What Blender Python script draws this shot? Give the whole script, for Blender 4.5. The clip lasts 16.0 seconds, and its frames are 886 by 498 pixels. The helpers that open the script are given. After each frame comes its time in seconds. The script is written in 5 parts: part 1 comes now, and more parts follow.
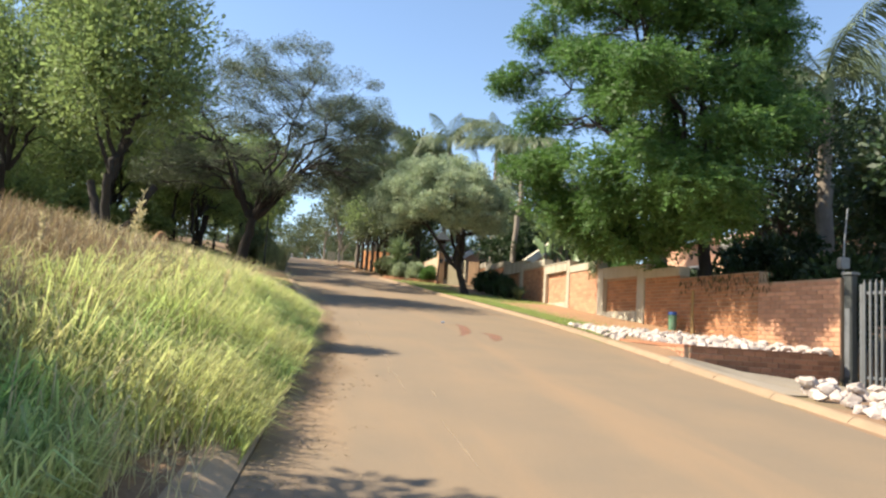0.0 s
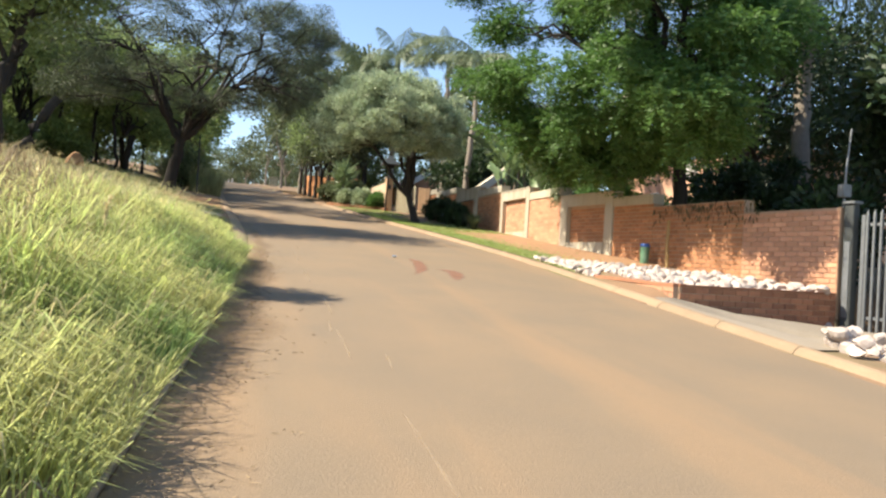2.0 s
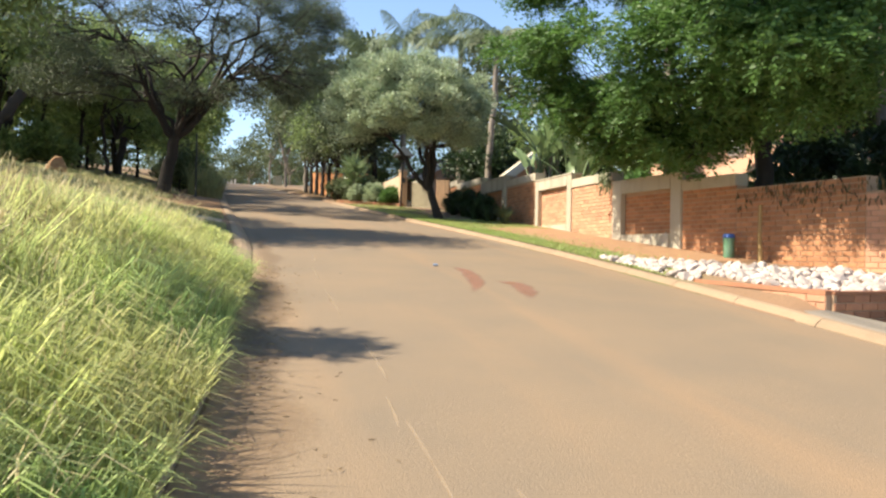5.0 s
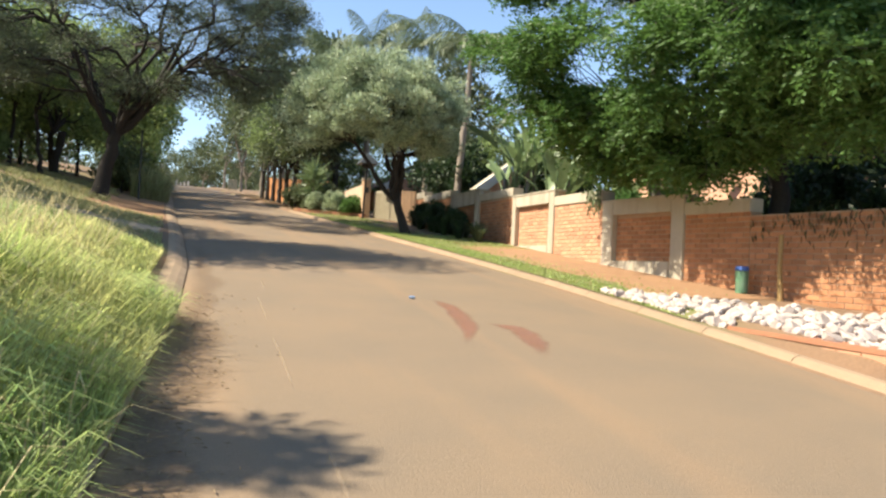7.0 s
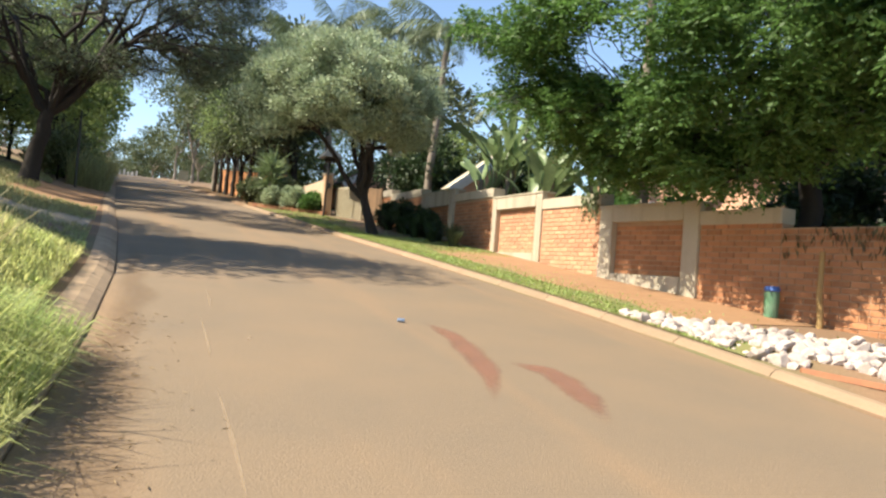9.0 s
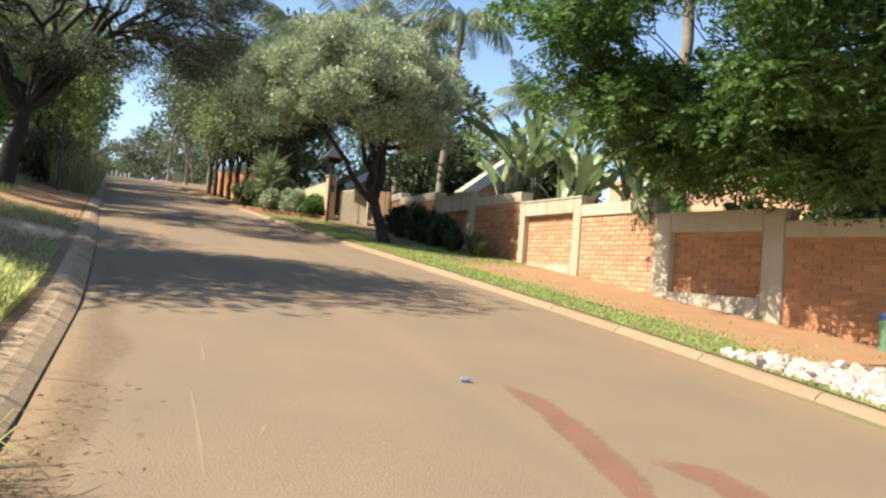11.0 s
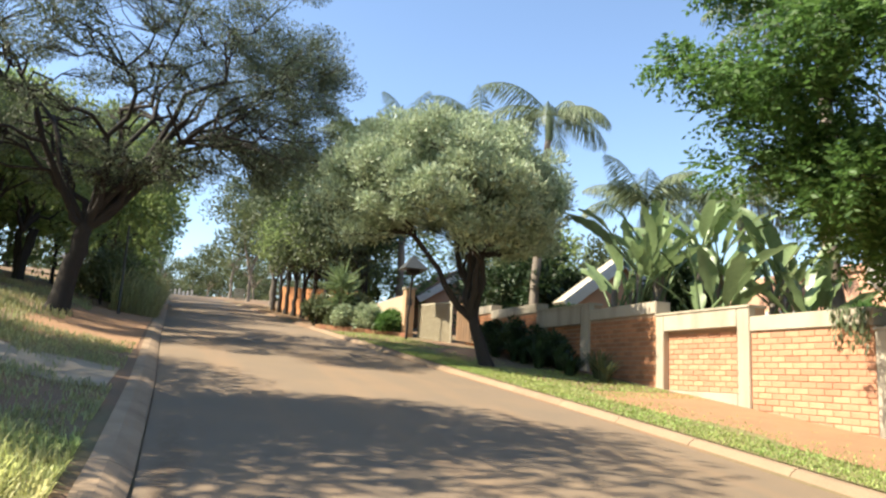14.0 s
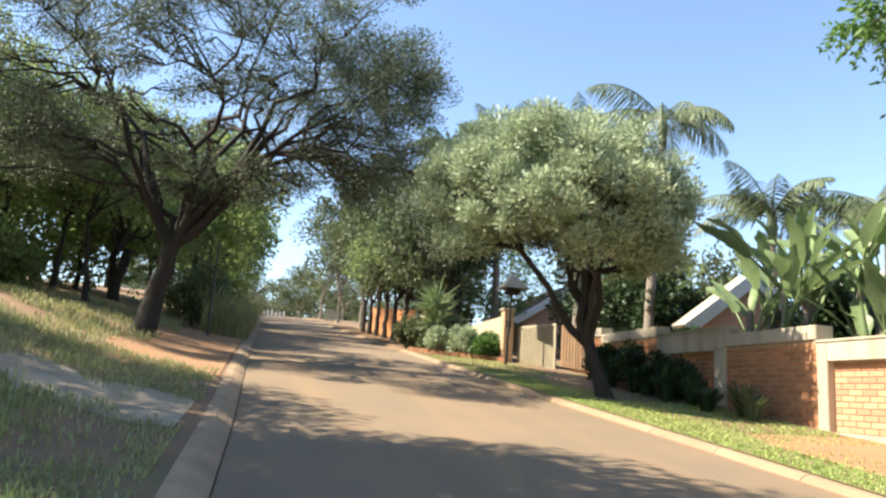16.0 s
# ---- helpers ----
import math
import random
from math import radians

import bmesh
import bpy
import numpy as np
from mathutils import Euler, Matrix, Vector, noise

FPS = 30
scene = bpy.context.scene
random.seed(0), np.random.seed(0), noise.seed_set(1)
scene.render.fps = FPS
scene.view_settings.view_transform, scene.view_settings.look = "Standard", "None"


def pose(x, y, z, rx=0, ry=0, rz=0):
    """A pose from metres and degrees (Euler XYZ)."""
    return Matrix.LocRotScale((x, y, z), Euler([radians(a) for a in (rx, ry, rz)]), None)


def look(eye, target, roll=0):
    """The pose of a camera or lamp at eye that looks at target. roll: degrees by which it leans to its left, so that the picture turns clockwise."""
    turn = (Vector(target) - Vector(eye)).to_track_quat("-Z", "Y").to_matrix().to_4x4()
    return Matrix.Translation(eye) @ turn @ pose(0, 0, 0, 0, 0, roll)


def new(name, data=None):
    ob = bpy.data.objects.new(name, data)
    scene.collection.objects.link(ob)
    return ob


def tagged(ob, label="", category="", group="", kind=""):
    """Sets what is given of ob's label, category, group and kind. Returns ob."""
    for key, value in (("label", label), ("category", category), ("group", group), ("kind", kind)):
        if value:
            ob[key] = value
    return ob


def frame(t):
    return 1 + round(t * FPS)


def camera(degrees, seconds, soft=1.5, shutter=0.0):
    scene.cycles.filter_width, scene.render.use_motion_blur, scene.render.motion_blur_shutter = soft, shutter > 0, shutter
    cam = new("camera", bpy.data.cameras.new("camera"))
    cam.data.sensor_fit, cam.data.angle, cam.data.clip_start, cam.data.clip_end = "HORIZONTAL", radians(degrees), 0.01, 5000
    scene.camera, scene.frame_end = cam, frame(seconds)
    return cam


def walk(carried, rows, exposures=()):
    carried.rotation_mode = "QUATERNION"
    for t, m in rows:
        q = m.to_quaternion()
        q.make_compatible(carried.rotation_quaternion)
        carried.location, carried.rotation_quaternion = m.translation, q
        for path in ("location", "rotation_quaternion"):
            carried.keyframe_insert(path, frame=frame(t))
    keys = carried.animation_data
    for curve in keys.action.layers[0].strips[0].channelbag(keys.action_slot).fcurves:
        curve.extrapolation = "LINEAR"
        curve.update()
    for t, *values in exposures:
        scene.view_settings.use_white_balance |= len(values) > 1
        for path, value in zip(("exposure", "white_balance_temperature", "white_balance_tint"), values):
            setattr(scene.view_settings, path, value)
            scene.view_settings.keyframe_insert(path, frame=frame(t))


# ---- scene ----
cam = camera(62.4, 16.0, soft=2.4)
METRES, EYE, TILT, LEAN, TURN = 17.0, 1.55, 0.0, 0.0, -12.5
ROWS = [
    (0.0, 0.0, 0.0, 0.0, -0.42, 6.66, -3.6),
    (0.5, -0.0013, 0.0325, 0.0027, -2.65, 6.99, -3.57),
    (1.0, -0.002, 0.0642, 0.0055, -3.3, 4.39, -3.98),
    (1.5, -0.0013, 0.0962, 0.0089, -5.91, 2.12, -3.95),
    (2.0, -0.0059, 0.1284, 0.0111, -4.62, 1.17, -3.47),
    (2.5, -0.0087, 0.1597, 0.014, -3.75, 0.96, -3.19),
    (3.0, -0.0149, 0.1912, 0.0162, -1.67, 1.82, -3.71),
    (3.5, -0.0205, 0.2199, 0.0181, -1.92, 1.61, -2.22),
    (4.0, -0.026, 0.25, 0.0198, -2.01, 1.7, -2.53),
    (4.5, -0.0325, 0.2795, 0.0221, -3.14, 0.63, -1.37),
    (7.0, -0.0466, 0.4387, 0.0418, -7.47, 1.47, -2.79),
    (7.5, -0.05, 0.4698, 0.0436, -5.48, 4.0, -2.72),
    (8.0, -0.053, 0.4983, 0.0455, -7.64, 4.18, -3.26),
    (8.5, -0.0561, 0.5319, 0.0474, -10.73, 1.74, -4.45),
    (11.0, -0.075, 0.6945, 0.0657, -11.44, 1.8, -4.25),
    (11.5, -0.0821, 0.7275, 0.0693, -7.95, 2.69, -3.9),
    (12.0, -0.0925, 0.7605, 0.0703, -5.12, 3.56, -4.5),
    (12.5, -0.1029, 0.7912, 0.0746, -3.57, 4.82, -3.76),
    (13.0, -0.113, 0.8233, 0.0786, -0.6, 6.74, -3.14),
    (13.5, -0.1175, 0.8474, 0.0826, -3.94, 7.84, -1.79),
    (14.0, -0.1198, 0.8749, 0.0865, -7.1, 10.01, -2.98),
    (14.5, -0.1247, 0.9019, 0.0894, -6.27, 11.92, -5.25),
    (15.0, -0.1259, 0.9278, 0.0911, -4.97, 10.65, -5.04),
    (15.5, -0.1314, 0.9563, 0.0927, -2.53, 10.7, -5.37),
    (16.0, -0.1367, 0.9816, 0.0972, -0.39, 11.26, -3.81),
]
walk(cam, [(t, pose(0, 0, EYE, TILT, LEAN, TURN) @ pose(METRES * x, METRES * y, METRES * z, 90 + pitch, roll, yaw)) for t, x, y, z, yaw, pitch, roll in ROWS],
     exposures=[(0.0, 1.22), (3.0, 1.27), (9.0, 1.2), (12.5, 1.19), (13.5, 1.4), (14.5, 1.39), (15.5, 1.44), (16.0, 1.56)])

# ---- light ----
SUN_EL, SUN_FROM = radians(47), Vector((-1.0, 0.12, 0)).normalized()
world = bpy.data.worlds.new("sky")
scene.world = world
world.use_nodes = True
wn = world.node_tree
sky = wn.nodes.new("ShaderNodeTexSky")
sky.sky_type = "NISHITA"
sky.sun_disc = False
sky.sun_elevation = SUN_EL
sky.sun_rotation = math.atan2(SUN_FROM.x, SUN_FROM.y)
sky.air_density, sky.dust_density, sky.ozone_density = 1.0, 0.2, 1.3
wn.links.new(sky.outputs[0], wn.nodes["Background"].inputs[0])
wn.nodes["Background"].inputs[1].default_value = 0.108
sun = new("sun", bpy.data.lights.new("sun", "SUN"))
sun.data.energy, sun.data.angle, sun.data.color = 5.0, radians(0.53), (1.0, 0.89, 0.70)
sun.matrix_basis = look(SUN_FROM * 60 * math.cos(SUN_EL) + Vector((0, 0, 60 * math.sin(SUN_EL))), (0, 0, 0))

rng = np.random.default_rng(7)
rnd = random.Random(5)

# ---- materials ----
def material(name, base, second, scale=3.0, fine=60.0, rough=0.85, bump=0.3, spread=0.5, random_by="", amount=0.25, metal=0.0, translucent=0.0, third=None, big=0.4, stretch=None):
    m = bpy.data.materials.new(name)
    m.use_nodes = True
    t = m.node_tree
    b = t.nodes["Principled BSDF"]
    b.inputs["Roughness"].default_value = rough
    b.inputs["Metallic"].default_value = metal
    co = t.nodes.new("ShaderNodeTexCoord")
    geo = t.nodes.new("ShaderNodeNewGeometry")
    def noisy(s, detail=6.0):
        n = t.nodes.new("ShaderNodeTexNoise")
        n.inputs["Scale"].default_value = s
        n.inputs["Detail"].default_value = detail
        t.links.new(geo.outputs["Position"], n.inputs["Vector"])
        return n
    def mixed(a, c, f):
        x = t.nodes.new("ShaderNodeMix")
        x.data_type = "RGBA"
        for i, v in ((6, a), (7, c)):
            if isinstance(v, tuple):
                x.inputs[i].default_value = (*v, 1)
            else:
                t.links.new(v, x.inputs[i])
        t.links.new(f, x.inputs[0])
        return x.outputs[2]
    def ramp(v, lo, hi):
        r = t.nodes.new("ShaderNodeMapRange")
        r.inputs[1].default_value, r.inputs[2].default_value = lo, hi
        t.links.new(v, r.inputs[0])
        return r.outputs[0]
    n1, n2 = noisy(scale), noisy(fine, 3.0)
    col = mixed(base, second, ramp(n1.outputs[0], 0.5 - spread / 2, 0.5 + spread / 2))
    if third:
        n3 = noisy(big, 4.0)
        if stretch:
            mp = t.nodes.new("ShaderNodeVectorMath")
            mp.operation = "MULTIPLY"
            mp.inputs[1].default_value = stretch
            t.links.new(geo.outputs["Position"], mp.inputs[0])
            t.links.new(mp.outputs[0], n3.inputs["Vector"])
        col = mixed(col, third, ramp(n3.outputs[0], 0.5, 0.72))
    hs = t.nodes.new("ShaderNodeHueSaturation")
    t.links.new(col, hs.inputs["Color"])
    val = ramp(n2.outputs[0], 0.2, 0.8)
    mm = t.nodes.new("ShaderNodeMath")
    mm.operation = "MULTIPLY_ADD"
    mm.inputs[1].default_value, mm.inputs[2].default_value = 0.3, 0.85
    t.links.new(val, mm.inputs[0])
    last = mm.outputs[0]
    if random_by:
        src = geo.outputs["Random Per Island"] if random_by == "island" else t.nodes.new("ShaderNodeObjectInfo").outputs["Random"]
        k = t.nodes.new("ShaderNodeMath")
        k.operation = "MULTIPLY_ADD"
        k.inputs[1].default_value, k.inputs[2].default_value = 2 * amount, 1 - amount
        t.links.new(src, k.inputs[0])
        k2 = t.nodes.new("ShaderNodeMath")
        k2.operation = "MULTIPLY"
        t.links.new(k.outputs[0], k2.inputs[0])
        t.links.new(last, k2.inputs[1])
        last = k2.outputs[0]
    t.links.new(last, hs.inputs["Value"])
    t.links.new(hs.outputs[0], b.inputs["Base Color"])
    if bump:
        bp = t.nodes.new("ShaderNodeBump")
        bp.inputs["Strength"].default_value, bp.inputs["Distance"].default_value = bump, 0.01
        t.links.new(n2.outputs[0], bp.inputs["Height"])
        t.links.new(bp.outputs[0], b.inputs["Normal"])
    if translucent:
        tr = t.nodes.new("ShaderNodeBsdfTranslucent")
        t.links.new(hs.outputs[0], tr.inputs[0])
        mx = t.nodes.new("ShaderNodeMixShader")
        mx.inputs[0].default_value = translucent
        t.links.new(b.outputs[0], mx.inputs[1])
        t.links.new(tr.outputs[0], mx.inputs[2])
        t.links.new(mx.outputs[0], t.nodes["Material Output"].inputs[0])
    return m

ASPHALT = material("dusty_asphalt", (0.215, 0.153, 0.095), (0.175, 0.133, 0.09), 0.9, 90, 0.9, 0.6, 0.5, third=(0.25, 0.165, 0.095), big=1.0, stretch=(0.9, 0.09, 0.5))
EARTH = material("earth", (0.23, 0.135, 0.075), (0.17, 0.115, 0.07), 1.2, 30, 0.95, 0.8, 0.6, third=(0.13, 0.13, 0.055), big=0.3)
RED_EARTH = material("red_earth", (0.34, 0.195, 0.10), (0.26, 0.145, 0.075), 3.0, 50, 0.95, 0.6, 0.6)
PALE_EARTH = material("pale_earth", (0.36, 0.31, 0.235), (0.27, 0.205, 0.135), 1.5, 40, 0.95, 0.6, 0.6)
CONCRETE = material("weathered_concrete", (0.38, 0.275, 0.175), (0.29, 0.205, 0.13), 2.5, 70, 0.92, 0.6, 0.6, "object", 0.08, third=(0.22, 0.155, 0.10), big=1.6)
KERB_TAN = material("tan_concrete", (0.30, 0.215, 0.135), (0.235, 0.165, 0.105), 2.5, 70, 0.92, 0.6, 0.6, "object", 0.08)
APRON = material("grey_concrete", (0.29, 0.245, 0.19), (0.235, 0.195, 0.15), 1.5, 60, 0.9, 0.4, 0.6)
PLASTER = material("beige_plaster", (0.47, 0.42, 0.33), (0.40, 0.35, 0.27), 1.6, 80, 0.9, 0.25, 0.7, third=(0.31, 0.27, 0.20), big=1.0, stretch=(2.2, 2.2, 0.35))
BRICK = material("orange_brick", (0.56, 0.30, 0.18), (0.47, 0.235, 0.14), 6.0, 90, 0.9, 0.4, 0.6, "object", 0.2)
# joined bricks: darker copy of the orange brick, tree shade put into the colour
BRICK_JOINED_SHADED = material("orange_brick_joined_shaded", (0.45, 0.21, 0.10), (0.34, 0.155, 0.075), 6.0, 90, 0.9, 0.4, 0.6, "island", 0.2)
BRICK_BROWN = material("brown_brick", (0.36, 0.165, 0.085), (0.27, 0.12, 0.07), 6.0, 90, 0.9, 0.4, 0.6, "object", 0.25)
MORTAR = material("mortar", (0.42, 0.29, 0.19), (0.34, 0.22, 0.14), 5.0, 120, 0.95, 0.3)
STONE = material("white_stone", (0.48, 0.41, 0.37), (0.34, 0.28, 0.245), 6.0, 40, 0.85, 0.6, 0.5, "object", 0.18)
STEEL = material("galvanised_steel", (0.20, 0.21, 0.22), (0.15, 0.16, 0.17), 8.0, 90, 0.5, 0.1, 0.5, metal=0.4)
DARK_STEEL = material("dark_steel", (0.05, 0.055, 0.055), (0.035, 0.04, 0.04), 8.0, 60, 0.55, 0.1)
WHITE_PAINT = material("white_paint", (0.78, 0.76, 0.72), (0.70, 0.67, 0.62), 2.0, 50, 0.7, 0.1)
PINK_WALL = material("pink_plaster", (0.62, 0.36, 0.24), (0.56, 0.33, 0.22), 1.5, 70, 0.9, 0.2)
ROOF = material("terracotta_roof", (0.19, 0.12, 0.09), (0.14, 0.095, 0.075), 4.0, 60, 0.9, 0.4)
BARK = material("dark_bark", (0.036, 0.03, 0.026), (0.024, 0.021, 0.019), 8.0, 40, 0.95, 1.0, 0.6)
BARK_GREY = material("grey_bark", (0.26, 0.22, 0.18), (0.18, 0.15, 0.12), 6.0, 40, 0.95, 0.8, 0.6)
LEAF_OLIVE = material("grey_green_leaf", (0.42, 0.49, 0.32), (0.29, 0.36, 0.22), 2.6, 8, 0.5, 0, 0.7, "island", 0.35, translucent=0.25)
LEAF_BIG = material("bright_leaf", (0.115, 0.22, 0.05), (0.07, 0.145, 0.038), 0.7, 5, 0.55, 0, 0.7, "island", 0.25, translucent=0.48)
LEAF_DARK = material("deep_green_leaf", (0.035, 0.07, 0.022), (0.025, 0.045, 0.018), 0.7, 5, 0.5, 0, 0.7, "island", 0.35, translucent=0.25)
LEAF_THORN = material("thorn_tree_leaf", (0.125, 0.16, 0.09), (0.085, 0.11, 0.062), 0.8, 6, 0.6, 0, 0.7, "island", 0.35, translucent=0.25)
LEAF_GROVE = material("grove_leaf", (0.25, 0.33, 0.115), (0.16, 0.22, 0.08), 0.5, 6, 0.6, 0, 0.7, "island", 0.35, translucent=0.5)
LEAF_FAR = material("distant_leaf", (0.12, 0.15, 0.065), (0.075, 0.10, 0.05), 0.3, 6, 0.6, 0, 0.7, "island", 0.3, translucent=0.3)
LEAF_PALM = material("palm_leaf", (0.17, 0.21, 0.11), (0.12, 0.16, 0.08), 1.0, 8, 0.5, 0, 0.7, "island", 0.3, translucent=0.25)
LEAF_PADDLE = material("paddle_leaf", (0.24, 0.32, 0.15), (0.15, 0.22, 0.09), 1.0, 12, 0.35, 0.1, 0.7, "object", 0.3, translucent=0.3)
GRASS_TALL = material("tall_grass", (0.43, 0.53, 0.17), (0.56, 0.51, 0.25), 1.4, 8, 0.6, 0, 0.5, "island", 0.45, translucent=0.55, third=(0.25, 0.42, 0.14), big=0.6)
GRASS_DRY = material("dry_grass", (0.29, 0.215, 0.125), (0.225, 0.165, 0.10), 1.5, 8, 0.7, 0, 0.5, "island", 0.3, translucent=0.3)
GRASS_LAWN = material("lawn_grass", (0.25, 0.37, 0.09), (0.34, 0.38, 0.12), 0.9, 8, 0.6, 0, 0.5, "island", 0.3, translucent=0.3)

# ---- mesh helpers ----
def part(name, bm, mat, parent=None, label=""):
    me = bpy.data.meshes.new(name)
    bm.to_mesh(me)
    bm.free()
    me.materials.append(mat)
    ob = new(name, me)
    ob.parent = parent
    return tagged(ob, label)

def quads(name, v, mat, parent=None, label="", smooth=False):
    """A mesh of loose four-cornered faces from an array (n, 4, 3)."""
    v = np.asarray(v, dtype=np.float32)
    n = len(v)
    me = bpy.data.meshes.new(name)
    me.vertices.add(4 * n)
    me.vertices.foreach_set("co", v.ravel())
    me.loops.add(4 * n)
    me.loops.foreach_set("vertex_index", np.arange(4 * n, dtype=np.int32))
    me.polygons.add(n)
    me.polygons.foreach_set("loop_start", np.arange(0, 4 * n, 4, dtype=np.int32))
    me.update(calc_edges=True)
    me.materials.append(mat)
    ob = new(name, me)
    ob.parent = parent
    return tagged(ob, label)

def grid_mesh(name, v, mat, smooth=True, parent=None):
    """A sheet from an array (rows, columns, 3)."""
    r, c = v.shape[:2]
    i = np.arange(r * c).reshape(r, c)
    f = np.stack([i[:-1, :-1], i[:-1, 1:], i[1:, 1:], i[1:, :-1]], -1).reshape(-1, 4)
    me = bpy.data.meshes.new(name)
    me.from_pydata(v.reshape(-1, 3).tolist(), [], f.tolist())
    me.polygons.foreach_set("use_smooth", np.full(len(f), smooth))
    me.materials.append(mat)
    ob = new(name, me)
    ob.parent = parent
    return ob

def box(bm, x0, x1, y0, y1, z0, z1, m=None, bevel=0.0):
    r = bmesh.ops.create_cube(bm, size=1.0)
    vs = r["verts"]
    for v in vs:
        v.co = Vector(((x0 + x1) / 2 + v.co.x * (x1 - x0), (y0 + y1) / 2 + v.co.y * (y1 - y0), (z0 + z1) / 2 + v.co.z * (z1 - z0)))
        if m:
            v.co = m @ v.co
    if bevel:
        es = list({e for v in vs for e in v.link_edges})
        bmesh.ops.bevel(bm, geom=es, offset=bevel, segments=2, affect="EDGES")
    return bm

def tubes(paths, sides=6):
    """Tubes along paths [(points, radii)] as arrays of faces."""
    out = []
    a = np.arange(sides + 1) * 2 * math.pi / sides
    ring = np.stack([np.cos(a), np.sin(a)], -1)
    for p, r in paths:
        p, r = np.asarray(p, float), np.asarray(r, float)
        d = np.gradient(p, axis=0)
        d /= np.linalg.norm(d, axis=1, keepdims=True) + 1e-9
        ref = np.where(np.abs(d[:, 2:3]) > 0.9, np.array([[1.0, 0, 0]]), np.array([[0, 0, 1.0]]))
        s = np.cross(d, ref)
        s /= np.linalg.norm(s, axis=1, keepdims=True) + 1e-9
        u = np.cross(s, d)
        v = p[:, None] + r[:, None, None] * (ring[None, :, 0:1] * s[:, None] + ring[None, :, 1:2] * u[:, None])
        out.append(np.stack([v[:-1, :-1], v[:-1, 1:], v[1:, 1:], v[1:, :-1]], 2).reshape(-1, 4, 3))
    return np.concatenate(out)

def solid(name, faces, mat, parent=None, label=""):
    """Joined tubes, with the shared corners welded and shaded smooth."""
    ob = quads(name, faces, mat, parent, label)
    bm = bmesh.new()
    bm.from_mesh(ob.data)
    bmesh.ops.remove_doubles(bm, verts=bm.verts, dist=0.0004)
    bm.to_mesh(ob.data)
    bm.free()
    ob.data.polygons.foreach_set("use_smooth", np.ones(len(ob.data.polygons), dtype=bool))
    return ob

def unit(n):
    v = rng.normal(size=(n, 3))
    return v / np.linalg.norm(v, axis=1, keepdims=True)

def leaf_faces(p, d, length, width):
    """Pointed leaves at p along d."""
    n = len(p)
    s = np.cross(d, unit(n))
    s /= np.linalg.norm(s, axis=1, keepdims=True) + 1e-9
    L = length * rng.uniform(0.7, 1.3, (n, 1))
    W = width * rng.uniform(0.7, 1.3, (n, 1)) / 2
    return np.stack([p, p + d * L * 0.45 + s * W, p + d * L, p + d * L * 0.45 - s * W], 1)

def bend(a, b, sag, wob, n=7):
    """A crooked way from a to b."""
    a, b = np.array(a, float), np.array(b, float)
    t = np.linspace(0, 1, n)[:, None]
    p = a + (b - a) * t
    p[:, 2] += sag * np.linalg.norm(b - a) * (4 * t * (1 - t))[:, 0]
    w = rng.normal(size=(n, 3)) * wob * np.linalg.norm(b - a)
    w[0] = w[-1] = 0
    return p + w

# ---- the lie of the land ----
def curve(y, ys, vs):
    return np.interp(y, ys, vs)

def left_edge(y):
    return curve(y, [-60, 0, 5, 10, 16, 20, 26, 35, 45, 66, 110, 200], [-4, -0.6, -0.15, 0.43, 0.89, 1.03, 0.95, 0.70, 0.54, 0.12, -1.5, -5])

def right_edge(y):
    return curve(y, [-60, 0, 7, 13, 17, 20, 25, 30, 42, 66, 110, 200], [3, 6.2, 6.6, 6.95, 7.15, 7.15, 6.95, 6.6, 6.08, 5.25, 3.6, 0])

def road_z(y):
    y = np.asarray(y, float)
    return np.where(y < 100, 0.105 * y, 10.5 + 0.105 * 12 * (1 - np.exp(-np.maximum(y - 100, 0) / 12)) - 0.0006 * np.maximum(y - 118, 0))

def step01(v, a, b):
    k = np.clip((v - a) / (b - a), 0, 1)
    return k * k * (3 - 2 * k)

def drive_edge(x):
    return 12.44 + 0.15 * (x - 7.73)

def ground_z(x, y):
    x, y = np.asarray(x, float), np.asarray(y, float)
    z = road_z(y)
    d = left_edge(y) - 0.38 - x
    dl = np.maximum(d, 0)
    bank = 1.35 * (1 - np.exp(-(dl / 5.2) ** 1.7)) + 0.012 * dl
    left = z + 0.10 + bank
    e = np.maximum(x - right_edge(y) - 0.18, 0)
    right = z + 0.09 + 0.015 * np.minimum(e, 4)
    bed = step01(e, 0.2, 0.36) * step01(y, 12.4, 13.0) * (1 - step01(y, 14.5, 17.5))
    right = right + 0.12 * bed
    drop = step01(x, 7.15, 9.3) * (z - 0.78)
    inside = (y < drive_edge(x)) & (y > 3)
    near = step01(y, 8.4, 9.8)
    right = np.where(inside, right - (0.05 * near + drop * near), right)
    return np.where(d > 0, left, np.where(x > right_edge(y) + 0.1, right, z - 0.12))

ys = np.concatenate([np.linspace(-60, -4, 12), np.arange(-3, 11.8, 0.5), np.arange(11.8, 13.6, 0.08), np.arange(13.7, 60, 0.6), np.arange(61, 140, 3.0), np.linspace(150, 900, 16)])
offl = -np.array([700, 300, 120, 60, 35, 24, 18, 14, 11, 9, 7.5, 6.2, 5.2, 4.4, 3.7, 3.0, 2.4, 1.8, 1.3, 0.9, 0.6, 0.385])
offr = np.array([0.185, 0.35, 0.55, 0.8, 1.1, 1.5, 2.0, 2.5, 3.0, 3.5, 4.0, 4.6, 5.4, 6.5, 8, 10, 14, 20, 30, 50, 90, 200, 400, 800])
